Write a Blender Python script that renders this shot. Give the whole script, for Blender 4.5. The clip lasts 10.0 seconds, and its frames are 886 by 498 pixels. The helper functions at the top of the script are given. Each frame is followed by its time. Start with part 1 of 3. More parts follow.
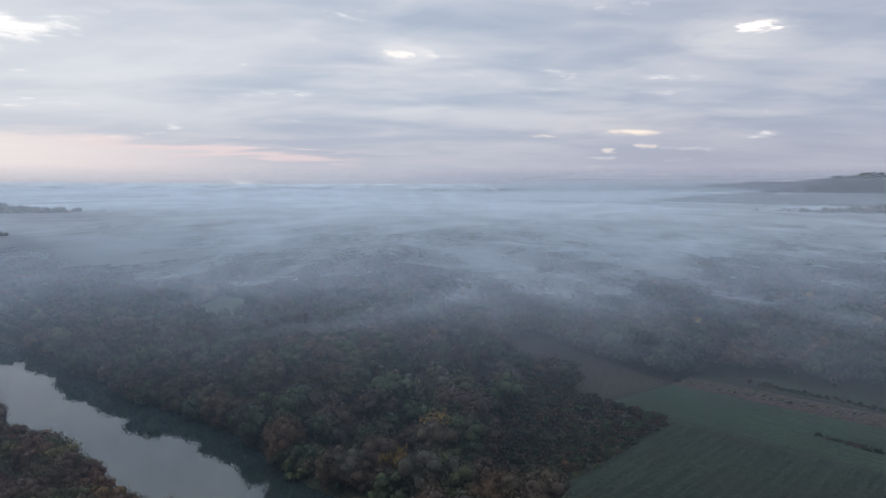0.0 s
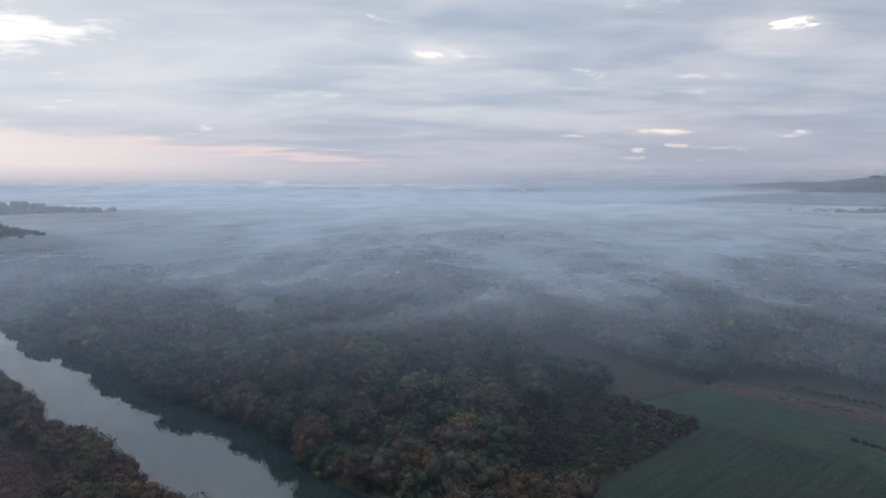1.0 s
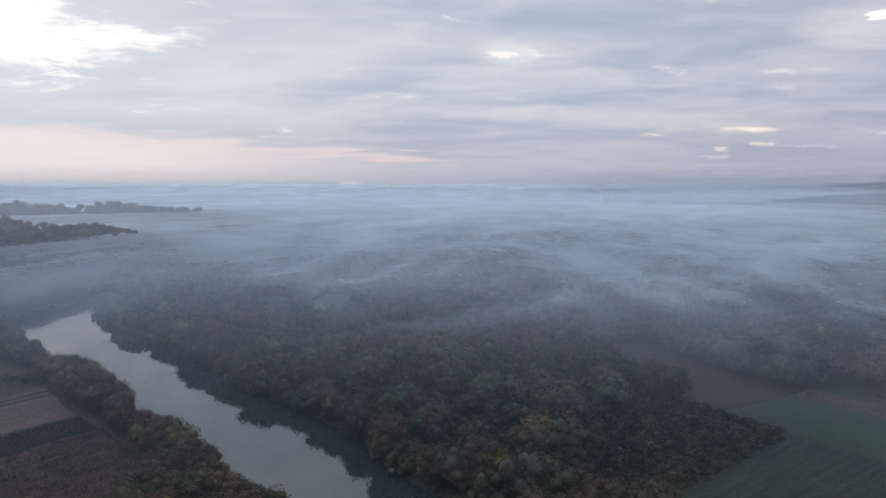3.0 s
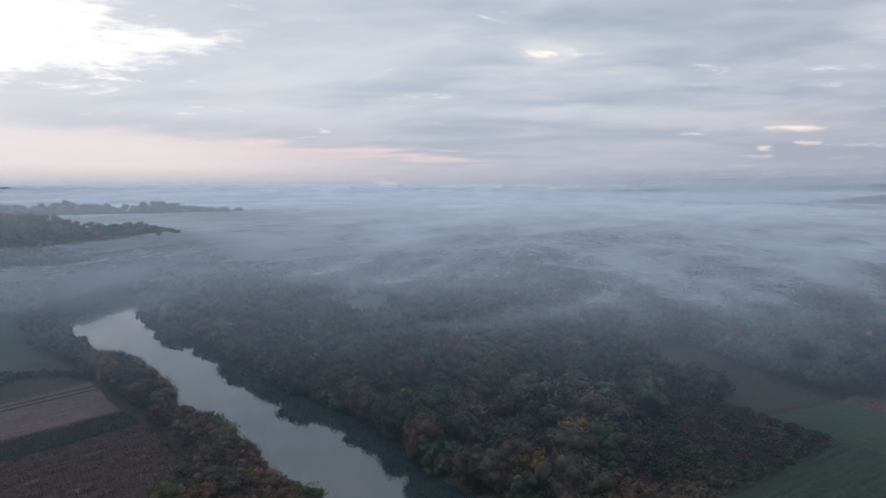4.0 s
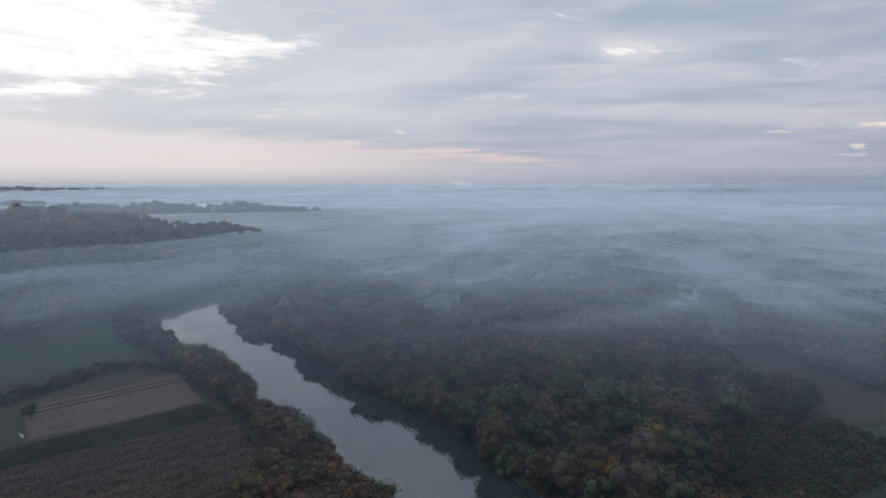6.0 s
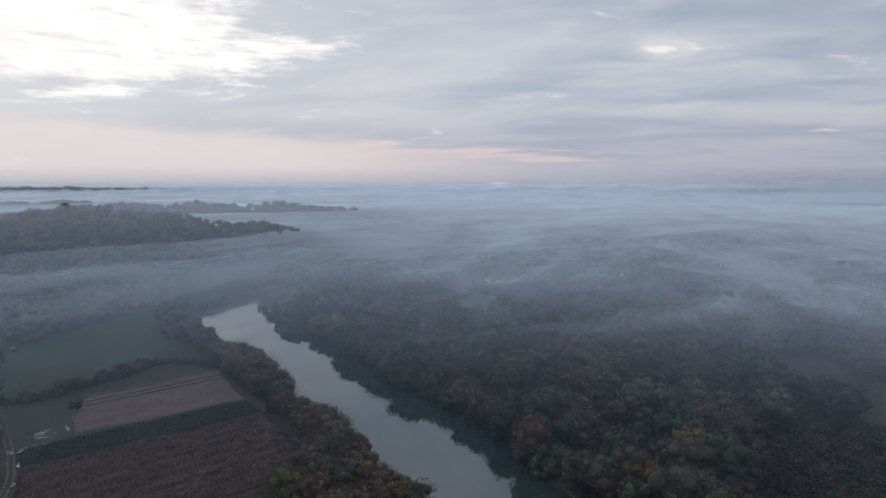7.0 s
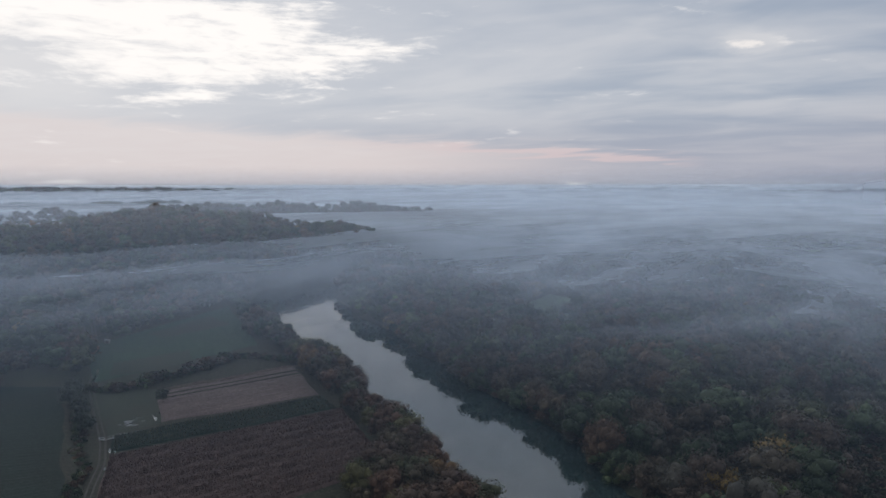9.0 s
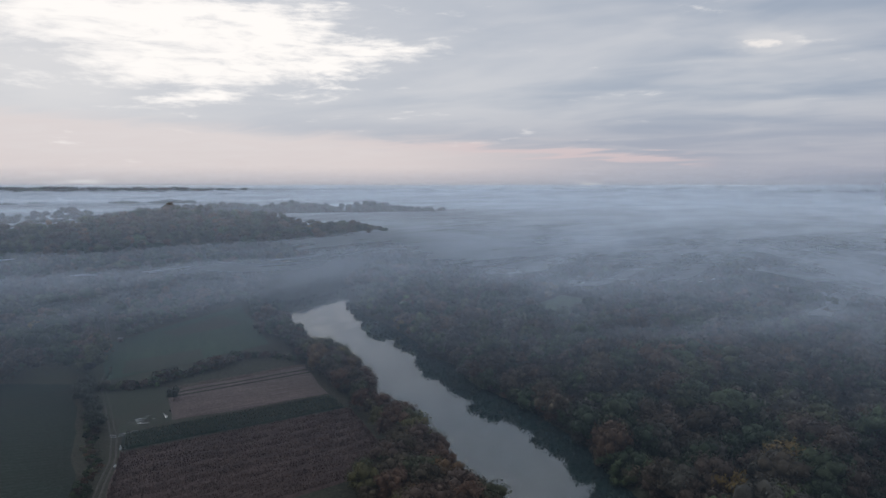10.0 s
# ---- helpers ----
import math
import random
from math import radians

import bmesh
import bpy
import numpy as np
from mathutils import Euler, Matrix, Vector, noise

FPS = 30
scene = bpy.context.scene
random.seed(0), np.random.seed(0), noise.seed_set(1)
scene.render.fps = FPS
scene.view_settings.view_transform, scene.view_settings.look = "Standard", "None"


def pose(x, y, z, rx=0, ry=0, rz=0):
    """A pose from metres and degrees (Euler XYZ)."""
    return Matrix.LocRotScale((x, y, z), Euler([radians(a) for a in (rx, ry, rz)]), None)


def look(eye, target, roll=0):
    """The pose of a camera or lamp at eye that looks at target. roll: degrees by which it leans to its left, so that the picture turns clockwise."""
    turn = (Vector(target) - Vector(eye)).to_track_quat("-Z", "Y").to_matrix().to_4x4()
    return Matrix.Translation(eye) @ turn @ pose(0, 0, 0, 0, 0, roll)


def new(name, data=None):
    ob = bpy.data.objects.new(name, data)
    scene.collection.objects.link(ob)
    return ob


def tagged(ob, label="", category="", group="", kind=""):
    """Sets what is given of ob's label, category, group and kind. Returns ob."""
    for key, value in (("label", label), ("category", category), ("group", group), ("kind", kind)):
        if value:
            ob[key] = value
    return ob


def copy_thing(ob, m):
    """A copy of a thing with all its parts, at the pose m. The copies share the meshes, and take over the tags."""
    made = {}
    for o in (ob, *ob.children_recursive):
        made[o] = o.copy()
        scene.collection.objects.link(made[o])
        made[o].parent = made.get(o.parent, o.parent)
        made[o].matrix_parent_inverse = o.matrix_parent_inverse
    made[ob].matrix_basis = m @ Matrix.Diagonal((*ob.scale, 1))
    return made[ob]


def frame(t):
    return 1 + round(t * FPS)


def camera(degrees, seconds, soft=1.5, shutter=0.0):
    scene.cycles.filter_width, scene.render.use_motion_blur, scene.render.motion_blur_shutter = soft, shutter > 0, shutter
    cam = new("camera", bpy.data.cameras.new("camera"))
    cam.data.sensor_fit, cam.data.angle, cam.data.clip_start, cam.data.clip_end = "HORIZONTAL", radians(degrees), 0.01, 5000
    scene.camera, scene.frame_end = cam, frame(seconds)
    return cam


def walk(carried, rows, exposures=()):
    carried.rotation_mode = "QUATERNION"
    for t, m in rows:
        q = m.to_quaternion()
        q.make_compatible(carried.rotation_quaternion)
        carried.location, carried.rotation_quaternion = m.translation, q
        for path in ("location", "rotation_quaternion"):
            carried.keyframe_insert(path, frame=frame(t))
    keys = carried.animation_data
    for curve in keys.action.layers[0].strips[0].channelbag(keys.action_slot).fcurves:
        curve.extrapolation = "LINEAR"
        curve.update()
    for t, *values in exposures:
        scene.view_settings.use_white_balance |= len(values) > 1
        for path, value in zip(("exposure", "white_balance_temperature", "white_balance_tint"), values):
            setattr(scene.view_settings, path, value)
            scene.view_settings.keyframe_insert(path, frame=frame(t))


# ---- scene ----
cam = camera(63.8, 10.0, 1.5)
PATH = [    # seconds, x, y, pitch, lean, yaw
    (0.0, -0.0, -0.0, 84.78, -0.24, 0.15),
    (0.5, 0.0, -0.0, 84.79, -0.20, 0.92),
    (1.0, -0.1, -0.0, 84.79, -0.19, 2.40),
    (1.5, -0.2, -0.0, 84.79, -0.11, 3.89),
    (2.0, -0.2, 0.1, 84.80, -0.13, 5.37),
    (2.5, -0.3, 0.2, 84.79, -0.13, 6.86),
    (4.0, -0.5, 0.4, 84.80, -0.08, 11.31),
    (4.5, -0.6, 0.5, 84.80, -0.05, 12.78),
    (5.0, -0.7, 0.6, 84.80, -0.07, 14.23),
    (5.5, -0.7, 0.6, 84.80, -0.05, 15.73),
    (7.0, -0.7, 0.7, 84.80, -0.01, 20.19),
    (7.5, -0.8, 0.7, 84.79, 0.00, 21.67),
    (8.0, -0.8, 0.8, 84.79, 0.02, 23.22),
    (8.5, -0.5, 0.9, 84.80, 0.05, 24.74),
    (9.0, 0.1, 1.2, 84.82, 0.08, 26.21),
    (9.5, 1.1, 1.5, 84.83, 0.06, 27.37),
    (10.0, 2.1, 1.9, 84.84, 0.03, 27.35),
]
walk(cam, [(t, pose(x, y, 90, p, r, a)) for t, x, y, p, r, a in PATH],
     [(0.0, 0.15), (3.0, 0.12), (6.0, 0.0), (8.5, -0.12), (10.0, -0.15)])

# ---------------------------------------------------------------- sky and sun
SUN_AZ, SUN_EL = 78.0, 17.0          # degrees to the left of +y, degrees up


class Nodes:
    """Short hand for building node trees."""

    def __init__(self, tree):
        self.tree = tree
        tree.nodes.clear()

    def add(self, kind, **values):
        node = self.tree.nodes.new(kind)
        for key, value in values.items():
            if key == "inputs":
                for slot, v in value.items():
                    if isinstance(v, bpy.types.NodeSocket):
                        self.tree.links.new(v, node.inputs[slot])
                    else:
                        node.inputs[slot].default_value = v
            elif key == "operation":
                node.operation = value
            elif key == "blend_type":
                node.blend_type = value
            elif key == "data_type":
                node.data_type = value
            elif key == "attribute_name":
                node.attribute_name = value
            elif key == "interpolation_type":
                node.interpolation_type = value
            elif key == "sky_type":
                node.sky_type = value
            elif key == "clamp":
                node.clamp = value
        return node

    def math(self, op, a, b=0.0, c=None):
        ins = {0: a, 1: b}
        if c is not None:
            ins[2] = c
        return self.add("ShaderNodeMath", operation=op, inputs=ins).outputs[0]

    def ramp(self, value, a, b, lo=0.0, hi=1.0, smooth=True):
        return self.add("ShaderNodeMapRange", interpolation_type="SMOOTHSTEP" if smooth else "LINEAR", clamp=True,
                        inputs={0: value, 1: a, 2: b, 3: lo, 4: hi}).outputs[0]

    def mix(self, fac, a, b, blend="MIX"):
        ins = {0: fac, 6: a, 7: b}
        return self.add("ShaderNodeMix", data_type="RGBA", blend_type=blend, inputs=ins).outputs[2]

    def noise(self, vector, scale, detail=4.0, rough=0.55, distortion=0.0):
        return self.add("ShaderNodeTexNoise", inputs={"Vector": vector, "Scale": scale, "Detail": detail, "Roughness": rough,
                                                      "Distortion": distortion}).outputs[0]

    def link(self, a, b):
        self.tree.links.new(a, b)


def rgb(r, g, b):
    return (r, g, b, 1.0)


def make_world():
    world = bpy.data.worlds.new("morning_sky")
    scene.world = world
    world.use_nodes = True
    n = Nodes(world.node_tree)
    out = n.add("ShaderNodeOutputWorld")
    bg = n.add("ShaderNodeBackground")
    n.link(bg.outputs[0], out.inputs[0])
    co = n.add("ShaderNodeTexCoord").outputs["Generated"]
    sep = n.add("ShaderNodeSeparateXYZ", inputs={0: co})
    x, y, z = sep.outputs
    az = n.math("MULTIPLY", n.math("ARCTAN2", n.math("MULTIPLY", x, -1.0), y), 57.2958)
    el = n.math("MULTIPLY", n.math("ARCSINE", z), 57.2958)
    sky = n.add("ShaderNodeTexSky", sky_type="NISHITA")
    sky.sun_disc = False
    sky.sun_elevation, sky.sun_rotation = radians(SUN_EL), radians(-SUN_AZ)
    clear = n.mix(1.0, sky.outputs[0], rgb(0.09, 0.09, 0.09), "MULTIPLY")
    # a cloud deck seen in perspective
    up = n.math("ADD", n.math("MAXIMUM", z, 0.0), 0.10)
    deck = n.add("ShaderNodeCombineXYZ", inputs={0: n.math("DIVIDE", x, up), 1: n.math("DIVIDE", y, up), 2: 0.0}).outputs[0]
    deck = n.add("ShaderNodeMapping", inputs={0: deck, 2: (0, 0, radians(12)), 3: (0.8, 1.25, 1.0)}).outputs[0]
    big = n.noise(deck, 0.62, 4.0, 0.5, 0.4)
    fine = n.noise(deck, 1.9, 5.0, 0.5, 0.6)
    v = n.math("ADD", n.math("MULTIPLY", big, 0.68), n.math("MULTIPLY", fine, 0.32))
    cloud = n.ramp(v, 0.36, 0.64)
    colour = n.mix(cloud, rgb(0.385, 0.45, 0.56), rgb(0.64, 0.66, 0.715))
    colour = n.mix(0.06, colour, clear)

    streak = n.add("ShaderNodeCombineXYZ", inputs={0: n.math("MULTIPLY", az, 0.10), 1: n.math("MULTIPLY", el, 0.45), 2: 0.0}).outputs[0]
    wisp = n.noise(streak, 1.0, 6.0, 0.62, 0.6)
    shred = n.noise(streak, 3.5, 4.0, 0.6, 0.4)
    az_bent = n.math("ADD", az, n.math("MULTIPLY", n.math("SUBTRACT", shred, 0.5), 5.0))
    el_bent = n.math("ADD", el, n.math("MULTIPLY", n.math("SUBTRACT", wisp, 0.5), 1.6))

    def blob(a, e, ra, re, soft=1.0, rough=0.0):
        da = n.math("DIVIDE", n.math("SUBTRACT", az_bent, a), ra)
        de = n.math("DIVIDE", n.math("SUBTRACT", el_bent, e), re)
        d = n.math("SQRT", n.math("ADD", n.math("MULTIPLY", da, da), n.math("MULTIPLY", de, de)))
        if rough:
            d = n.math("ADD", d, n.math("MULTIPLY", n.math("SUBTRACT", fine, 0.5), rough))
        return n.ramp(d, 1.0, 1.0 - soft)

    # low haze: lavender grey, with a warm band under the deck towards the sun
    haze = n.ramp(el, 7.5, 0.5)
    colour = n.mix(n.math("MULTIPLY", haze, 0.8), colour, rgb(0.44, 0.45, 0.53))
    band_top = n.math("ADD", n.math("MULTIPLY", az, 0.055), n.math("MULTIPLY", n.math("SUBTRACT", fine, 0.5), 2.0))
    under = n.ramp(n.math("SUBTRACT", el, n.math("ADD", band_top, 1.7)), 0.9, -0.7)
    east = n.ramp(az, 4.0, 34.0)
    warm = n.math("MULTIPLY", n.math("MULTIPLY", under, east), n.ramp(el, -0.6, 1.6, 0.45, 1.0))
    colour = n.mix(warm, colour, rgb(0.75, 0.675, 0.675))
    edge = n.math("SUBTRACT", el, n.math("ADD", band_top, 1.7))
    seam = n.math("MULTIPLY", n.math("MULTIPLY", n.ramp(edge, -0.75, -0.25), n.ramp(edge, 0.25, -0.15)), n.math("MULTIPLY", n.ramp(az, 5.0, 11.0), n.ramp(az, 38.0, 20.0)))
    colour = n.mix(n.math("MULTIPLY", seam, 0.6), colour, rgb(0.80, 0.64, 0.64))
    # where the deck thins out
    glow = blob(50, 11, 42, 15, 1.0, 0.4)
    colour = n.mix(n.math("MULTIPLY", glow, 0.62), colour, rgb(0.90, 0.88, 0.88))
    tatter = n.math("ADD", n.math("MULTIPLY", n.math("SUBTRACT", wisp, 0.5), 2.0), n.math("MULTIPLY", n.math("SUBTRACT", shred, 0.5), 1.1))
    near_gap = n.math("ADD", blob(46, 10.6, 25, 7.6, 1.0), n.math("ADD", tatter, n.math("MULTIPLY", n.math("SUBTRACT", fine, 0.5), 0.8)))
    colour = n.mix(n.ramp(near_gap, 0.25, 0.95), colour, rgb(1.12, 1.08, 1.05))
    for a, e, ra, re, amount, tint in (
            (3.6, 10.1, 4.5, 1.6, 0.45, (0.85, 0.83, 0.83)), (3.6, 10.1, 1.3, 0.5, 0.8, (1.0, 0.95, 0.92)),
            (-22.0, 11.0, 7.0, 3.0, 0.5, (0.80, 0.79, 0.80)), (-23.2, 11.3, 1.6, 0.65, 1.0, (1.6, 1.45, 1.3)),
            (-14.2, 4.0, 3.0, 0.42, 0.95, (1.15, 0.98, 0.80)), (-7.6, 3.7, 2.0, 0.25, 0.75, (0.9, 0.8, 0.74)),
            (-12.8, 2.7, 1.0, 0.22, 0.7, (0.9, 0.8, 0.74)), (-15.6, 3.0, 1.1, 0.24, 0.7, (0.9, 0.8, 0.74)),
            (-13.0, 4.5, 12.0, 1.5, 0.30, (0.78, 0.72, 0.72)), (-27.0, 7.0, 5.0, 1.3, 0.4, (0.72, 0.70, 0.73))):
        colour = n.mix(n.math("MULTIPLY", n.ramp(n.math("MULTIPLY", blob(a, e, ra, re, 1.0), n.math("ADD", 1.0, n.math("MULTIPLY", n.math("SUBTRACT", wisp, 0.5), 4.0))), 0.05, 1.0), amount), colour, rgb(*tint))
    colour = n.mix(n.ramp(el, 0.35, -0.5), colour, rgb(0.36, 0.42, 0.48))
    shade = n.ramp(az, 4.0, -24.0, 1.0, 0.87)
    colour = n.mix(1.0, colour, n.add("ShaderNodeCombineColor", inputs={0: shade, 1: shade, 2: n.ramp(az, 4.0, -24.0, 1.0, 0.90)}).outputs[0], "MULTIPLY")
    over = n.ramp(el, 24, 62, 1.0, 2.3)     # an overcast sky is brightest overhead
    colour = n.mix(1.0, colour, n.add("ShaderNodeCombineColor", inputs={0: over, 1: over, 2: over}).outputs[0], "MULTIPLY")
    n.link(colour, bg.inputs[0])
    bg.inputs[1].default_value = 1.0


make_world()
sun = new("sun", bpy.data.lights.new("sun", "SUN"))
sun.data.energy, sun.data.angle, sun.data.color = 0.5, radians(20), (1.0, 0.93, 0.86)
sa, se = radians(SUN_AZ), radians(SUN_EL)
sun.matrix_world = look((0, 0, 0), (math.sin(sa) * math.cos(se), -math.cos(sa) * math.cos(se), -math.sin(se)))


# ---------------------------------------------------------------- the plan
RIVER = [(330, -260, 26), (150, -60, 26), (60, 55, 26), (-8, 138, 26), (-52, 188, 26), (-91, 228, 26), (-150, 279, 26), (-200, 320, 28),
         (-252, 360, 32), (-330, 422, 37), (-380, 485, 36), (-405, 570, 26), (-392, 660, 17), (-365, 760, 15), (-335, 880, 16), (-305, 1000, 19),
         (-285, 1100, 27), (-315, 1250, 27), (-345, 1400, 28), (-345, 1530, 28), (-280, 1700, 20), (-150, 1900, 18)]
ROAD = [(-420, 320), (-340, 262), (-311, 240), (-282, 213), (-240, 184), (-214, 166), (-198, 153), (-187, 141), (-177, 131), (-120, 75)]
# corners: a to b runs along the rows
CORN = [(-200, 157), (-159, 233), (-112, 192), (-150, 108)]
GREEN_STRIP = [(-216, 172), (-178, 245), (-162, 234), (-203, 160)]
STUBBLE = [(-247, 219), (-221, 281), (-180, 246), (-212, 190)]
BACK_FIELD = [(-349, 262), (-371, 396), (-268, 310), (-284, 216)]
LEFT_FIELD = [(-332, 186), (-290, 206), (-178, 124), (-230, 60)]
WET_MEADOW = [(-276, 203), (-250, 222), (-210, 193), (-218, 172)]
FRONT_FIELD = [(26, 194), (88, 266), (220, 139), (120, 60)]
FARM = [(-330, 186), (-296, 208), (-284, 216), (-349, 262), (-371, 396), (-268, 312), (-221, 284), (-158, 236), (-110, 194), (-138, 96), (-110, 60), (-230, 30)]
EAST_OPEN = [(26, 194), (88, 264), (58, 294), (100, 323), (150, 329), (325, 192), (222, 140), (120, 60)]
BRIGHT_FIELD = [(66, 288), (220, 140), (268, 158), (103, 315)]
BROWN_FIELD = [(62, 292), (28, 392), (57, 412), (103, 317)]
ROUGH_STRIP = [(103, 316), (116, 328), (284, 170), (270, 158)]
FAR_GRASS = [(116, 329), (150, 326), (320, 190), (285, 170)]
SCRUB = [(64, 291), (88, 263), (27, 195), (14, 212), (22, 262), (30, 300), (38, 330)]
CLEARING = [(-182, 452), (-178, 562), (-140, 545), (-134, 425)]
POND_OPEN = [(-168, 790), (-248, 790), (-335, 1080), (-385, 1560), (-325, 1560), (-235, 1150)]
CLEARING_EAST = [(168, 428), (190, 452), (214, 420), (196, 400)]
FIELDS = [CORN, GREEN_STRIP, STUBBLE, BACK_FIELD, LEFT_FIELD, WET_MEADOW, FRONT_FIELD, BRIGHT_FIELD, BROWN_FIELD, ROUGH_STRIP, FAR_GRASS,
          CLEARING, CLEARING_EAST, SCRUB, EAST_OPEN, FARM, POND_OPEN]
HILLS = [   # ridge lines: x, y, height; then the width of the slope
    ([(-700, 150, 24), (-640, 350, 40), (-580, 555, 53), (-548, 716, 33), (-500, 860, 8)], 92),
    ([(-1180, 560, 37), (-1060, 680, 36), (-960, 800, 35), (-900, 900, 14)], 80),
    ([(-1100, 1020, 32), (-1000, 1110, 36), (-800, 1300, 36), (-700, 1400, 24), (-630, 1460, 6)], 85),
    ([(-2300, 1100, 28), (-2035, 1300, 28), (-1640, 1755, 24), (-1450, 1950, 8)], 170),
    ([(-3700, 1500, 32), (-3290, 1950, 32), (-2690, 2690, 29), (-2250, 3080, 8)], 240),
    ([(560, 1680, 8), (800, 1560, 26), (1100, 1350, 40), (1500, 1000, 50)], 130),
    ([(900, 2560, 20), (1080, 2420, 52), (1380, 2230, 88), (1800, 1950, 105)], 260),
    ([(1500, 4120, 20), (1885, 3870, 50), (2280, 3650, 90), (2900, 3250, 115)], 380),
    ([(180, 1500, 6), (420, 1450, 12), (560, 1400, 6)], 60),
    ([(-150, 3500, 18), (300, 3650, 26), (700, 3600, 10)], 160)]


def seg_distance(px, py, a, b):
    """Distance of points to a segment, and the place along it."""
    dx, dy = b[0] - a[0], b[1] - a[1]
    u = np.clip(((px - a[0]) * dx + (py - a[1]) * dy) / (dx * dx + dy * dy), 0, 1)
    return np.hypot(px - a[0] - u * dx, py - a[1] - u * dy), u


def river_gap(px, py):
    """Metres from the water's edge; negative in the river."""
    best = np.full(np.shape(px), 1e9)
    for a, b in zip(RIVER, RIVER[1:]):
        d, u = seg_distance(px, py, a, b)
        best = np.minimum(best, d - (a[2] + u * (b[2] - a[2])))
    return best + 2.2 * np.sin(px * 0.09 + 1.3 * np.sin(py * 0.05)) + 1.4 * np.sin(py * 0.21 + px * 0.13)


def road_gap(px, py):
    best = np.full(np.shape(px), 1e9)
    for a, b in zip(ROAD, ROAD[1:]):
        best = np.minimum(best, seg_distance(px, py, a, b)[0])
    return best


def inside(quad, px, py):
    hit = np.zeros(np.shape(px), bool)
    for (x0, y0), (x1, y1) in zip(quad, quad[1:] + quad[:1]):
        cross = ((y0 > py) != (y1 > py)) & (px < (x1 - x0) * (py - y0) / ((y1 - y0) or 1e-9) + x0)
        hit ^= cross
    return hit


def smooth(v, a, b):
    s = np.clip((v - a) / (b - a), 0, 1)
    return s * s * (3 - 2 * s)


def waves(px, py, size, seed):
    """Smooth pseudo-random relief, about -1 to 1."""
    r = np.random.RandomState(seed)
    total = np.zeros(np.shape(px))
    for k in range(7):
        a, f, p = r.uniform(0, 6.28), r.uniform(0.6, 1.7) * 6.28 / size, r.uniform(0, 6.28)
        total += np.sin((px * math.cos(a) + py * math.sin(a)) * f + p + 0.7 * np.sin(px * f * 0.7 + k))
    return total / 4.0


def land(px, py):
    """Height of the dry land, without the river bed."""
    px, py = np.asarray(px, float), np.asarray(py, float)
    r = np.hypot(px, py)
    z = np.zeros(px.shape)
    for ridge, width in HILLS:
        top = np.zeros(px.shape)
        for a, b in zip(ridge, ridge[1:]):
            d, u = seg_distance(px, py, a, b)
            top = np.maximum(top, (a[2] + u * (b[2] - a[2])) * np.exp(-(d / width) ** 2 / 2))
        z = np.maximum(z, top * (1 + 0.10 * waves(px, py, 160, 5)))
    z += 1.2 * waves(px, py, 260, 1) * smooth(r, 350, 900) + 4.0 * waves(px, py, 900, 2) * smooth(r, 900, 2200)
    return z + 54 * smooth(r, 2600, 4750)


def ground_z(px, py):
    gap = river_gap(np.asarray(px, float), np.asarray(py, float))
    dry = land(px, py)
    return np.where(gap < 9, -4.5 + (dry + 4.5) * smooth(gap, -7, 6), dry)


WATER = -2.0


# ---------------------------------------------------------------- mesh helpers
def mesh_from(name, verts, faces, material, tint=None, smooth_faces=False):
    """A mesh from arrays of vertices and of triangles or quads."""
    verts, faces = np.asarray(verts, np.float32), np.asarray(faces, np.int32)
    me = bpy.data.meshes.new(name)
    me.vertices.add(len(verts))
    me.vertices.foreach_set("co", verts.ravel())
    me.loops.add(faces.size)
    me.loops.foreach_set("vertex_index", faces.ravel())
    me.polygons.add(len(faces))
    me.polygons.foreach_set("loop_start", np.arange(0, faces.size, faces.shape[1], dtype=np.int32))
    if tint is not None:
        layer = me.color_attributes.new("leaf_tint", "FLOAT_COLOR", "POINT")
        layer.data.foreach_set("color", np.asarray(tint, np.float32).ravel())
    me.update(calc_edges=True)
    me.polygons.foreach_set("use_smooth", np.full(len(faces), smooth_faces))
    me.materials.append(material)
    me.validate()
    return me


def grid_mesh(name, xs, ys, height, material, keep=None):
    gx, gy = np.meshgrid(xs, ys)
    z = height(gx, gy)
    verts = np.stack([gx, gy, z], -1).reshape(-1, 3)
    nx = len(xs)
    i, j = np.meshgrid(np.arange(nx - 1), np.arange(len(ys) - 1))
    a = (j * nx + i).ravel()
    faces = np.stack([a, a + 1, a + 1 + nx, a + nx], -1)
    if keep is not None:
        centre = verts[faces].mean(1)
        faces = faces[keep(centre[:, 0], centre[:, 1])]
        used = np.unique(faces)
        back = np.zeros(len(verts), np.int32)
        back[used] = np.arange(len(used))
        verts, faces = verts[used], back[faces]
    return mesh_from(name, verts, faces, material, None, True)


def part(name, mesh, parent, label=""):
    ob = new(name, mesh)
    ob.parent = parent
    return tagged(ob, label) if label else ob


# ---------------------------------------------------------------- materials
def material(name):
    m = bpy.data.materials.new(name)
    m.use_nodes = True
    n = Nodes(m.node_tree)
    out = n.add("ShaderNodeOutputMaterial")
    return m, n, out


def position(n, scale=(1, 1, 1), turn=0.0):
    p = n.add("ShaderNodeNewGeometry").outputs["Position"]
    p = n.add("ShaderNodeMapping", inputs={0: p, 2: (0, 0, radians(turn))}).outputs[0]
    return n.add("ShaderNodeMapping", inputs={0: p, 3: scale}).outputs[0]


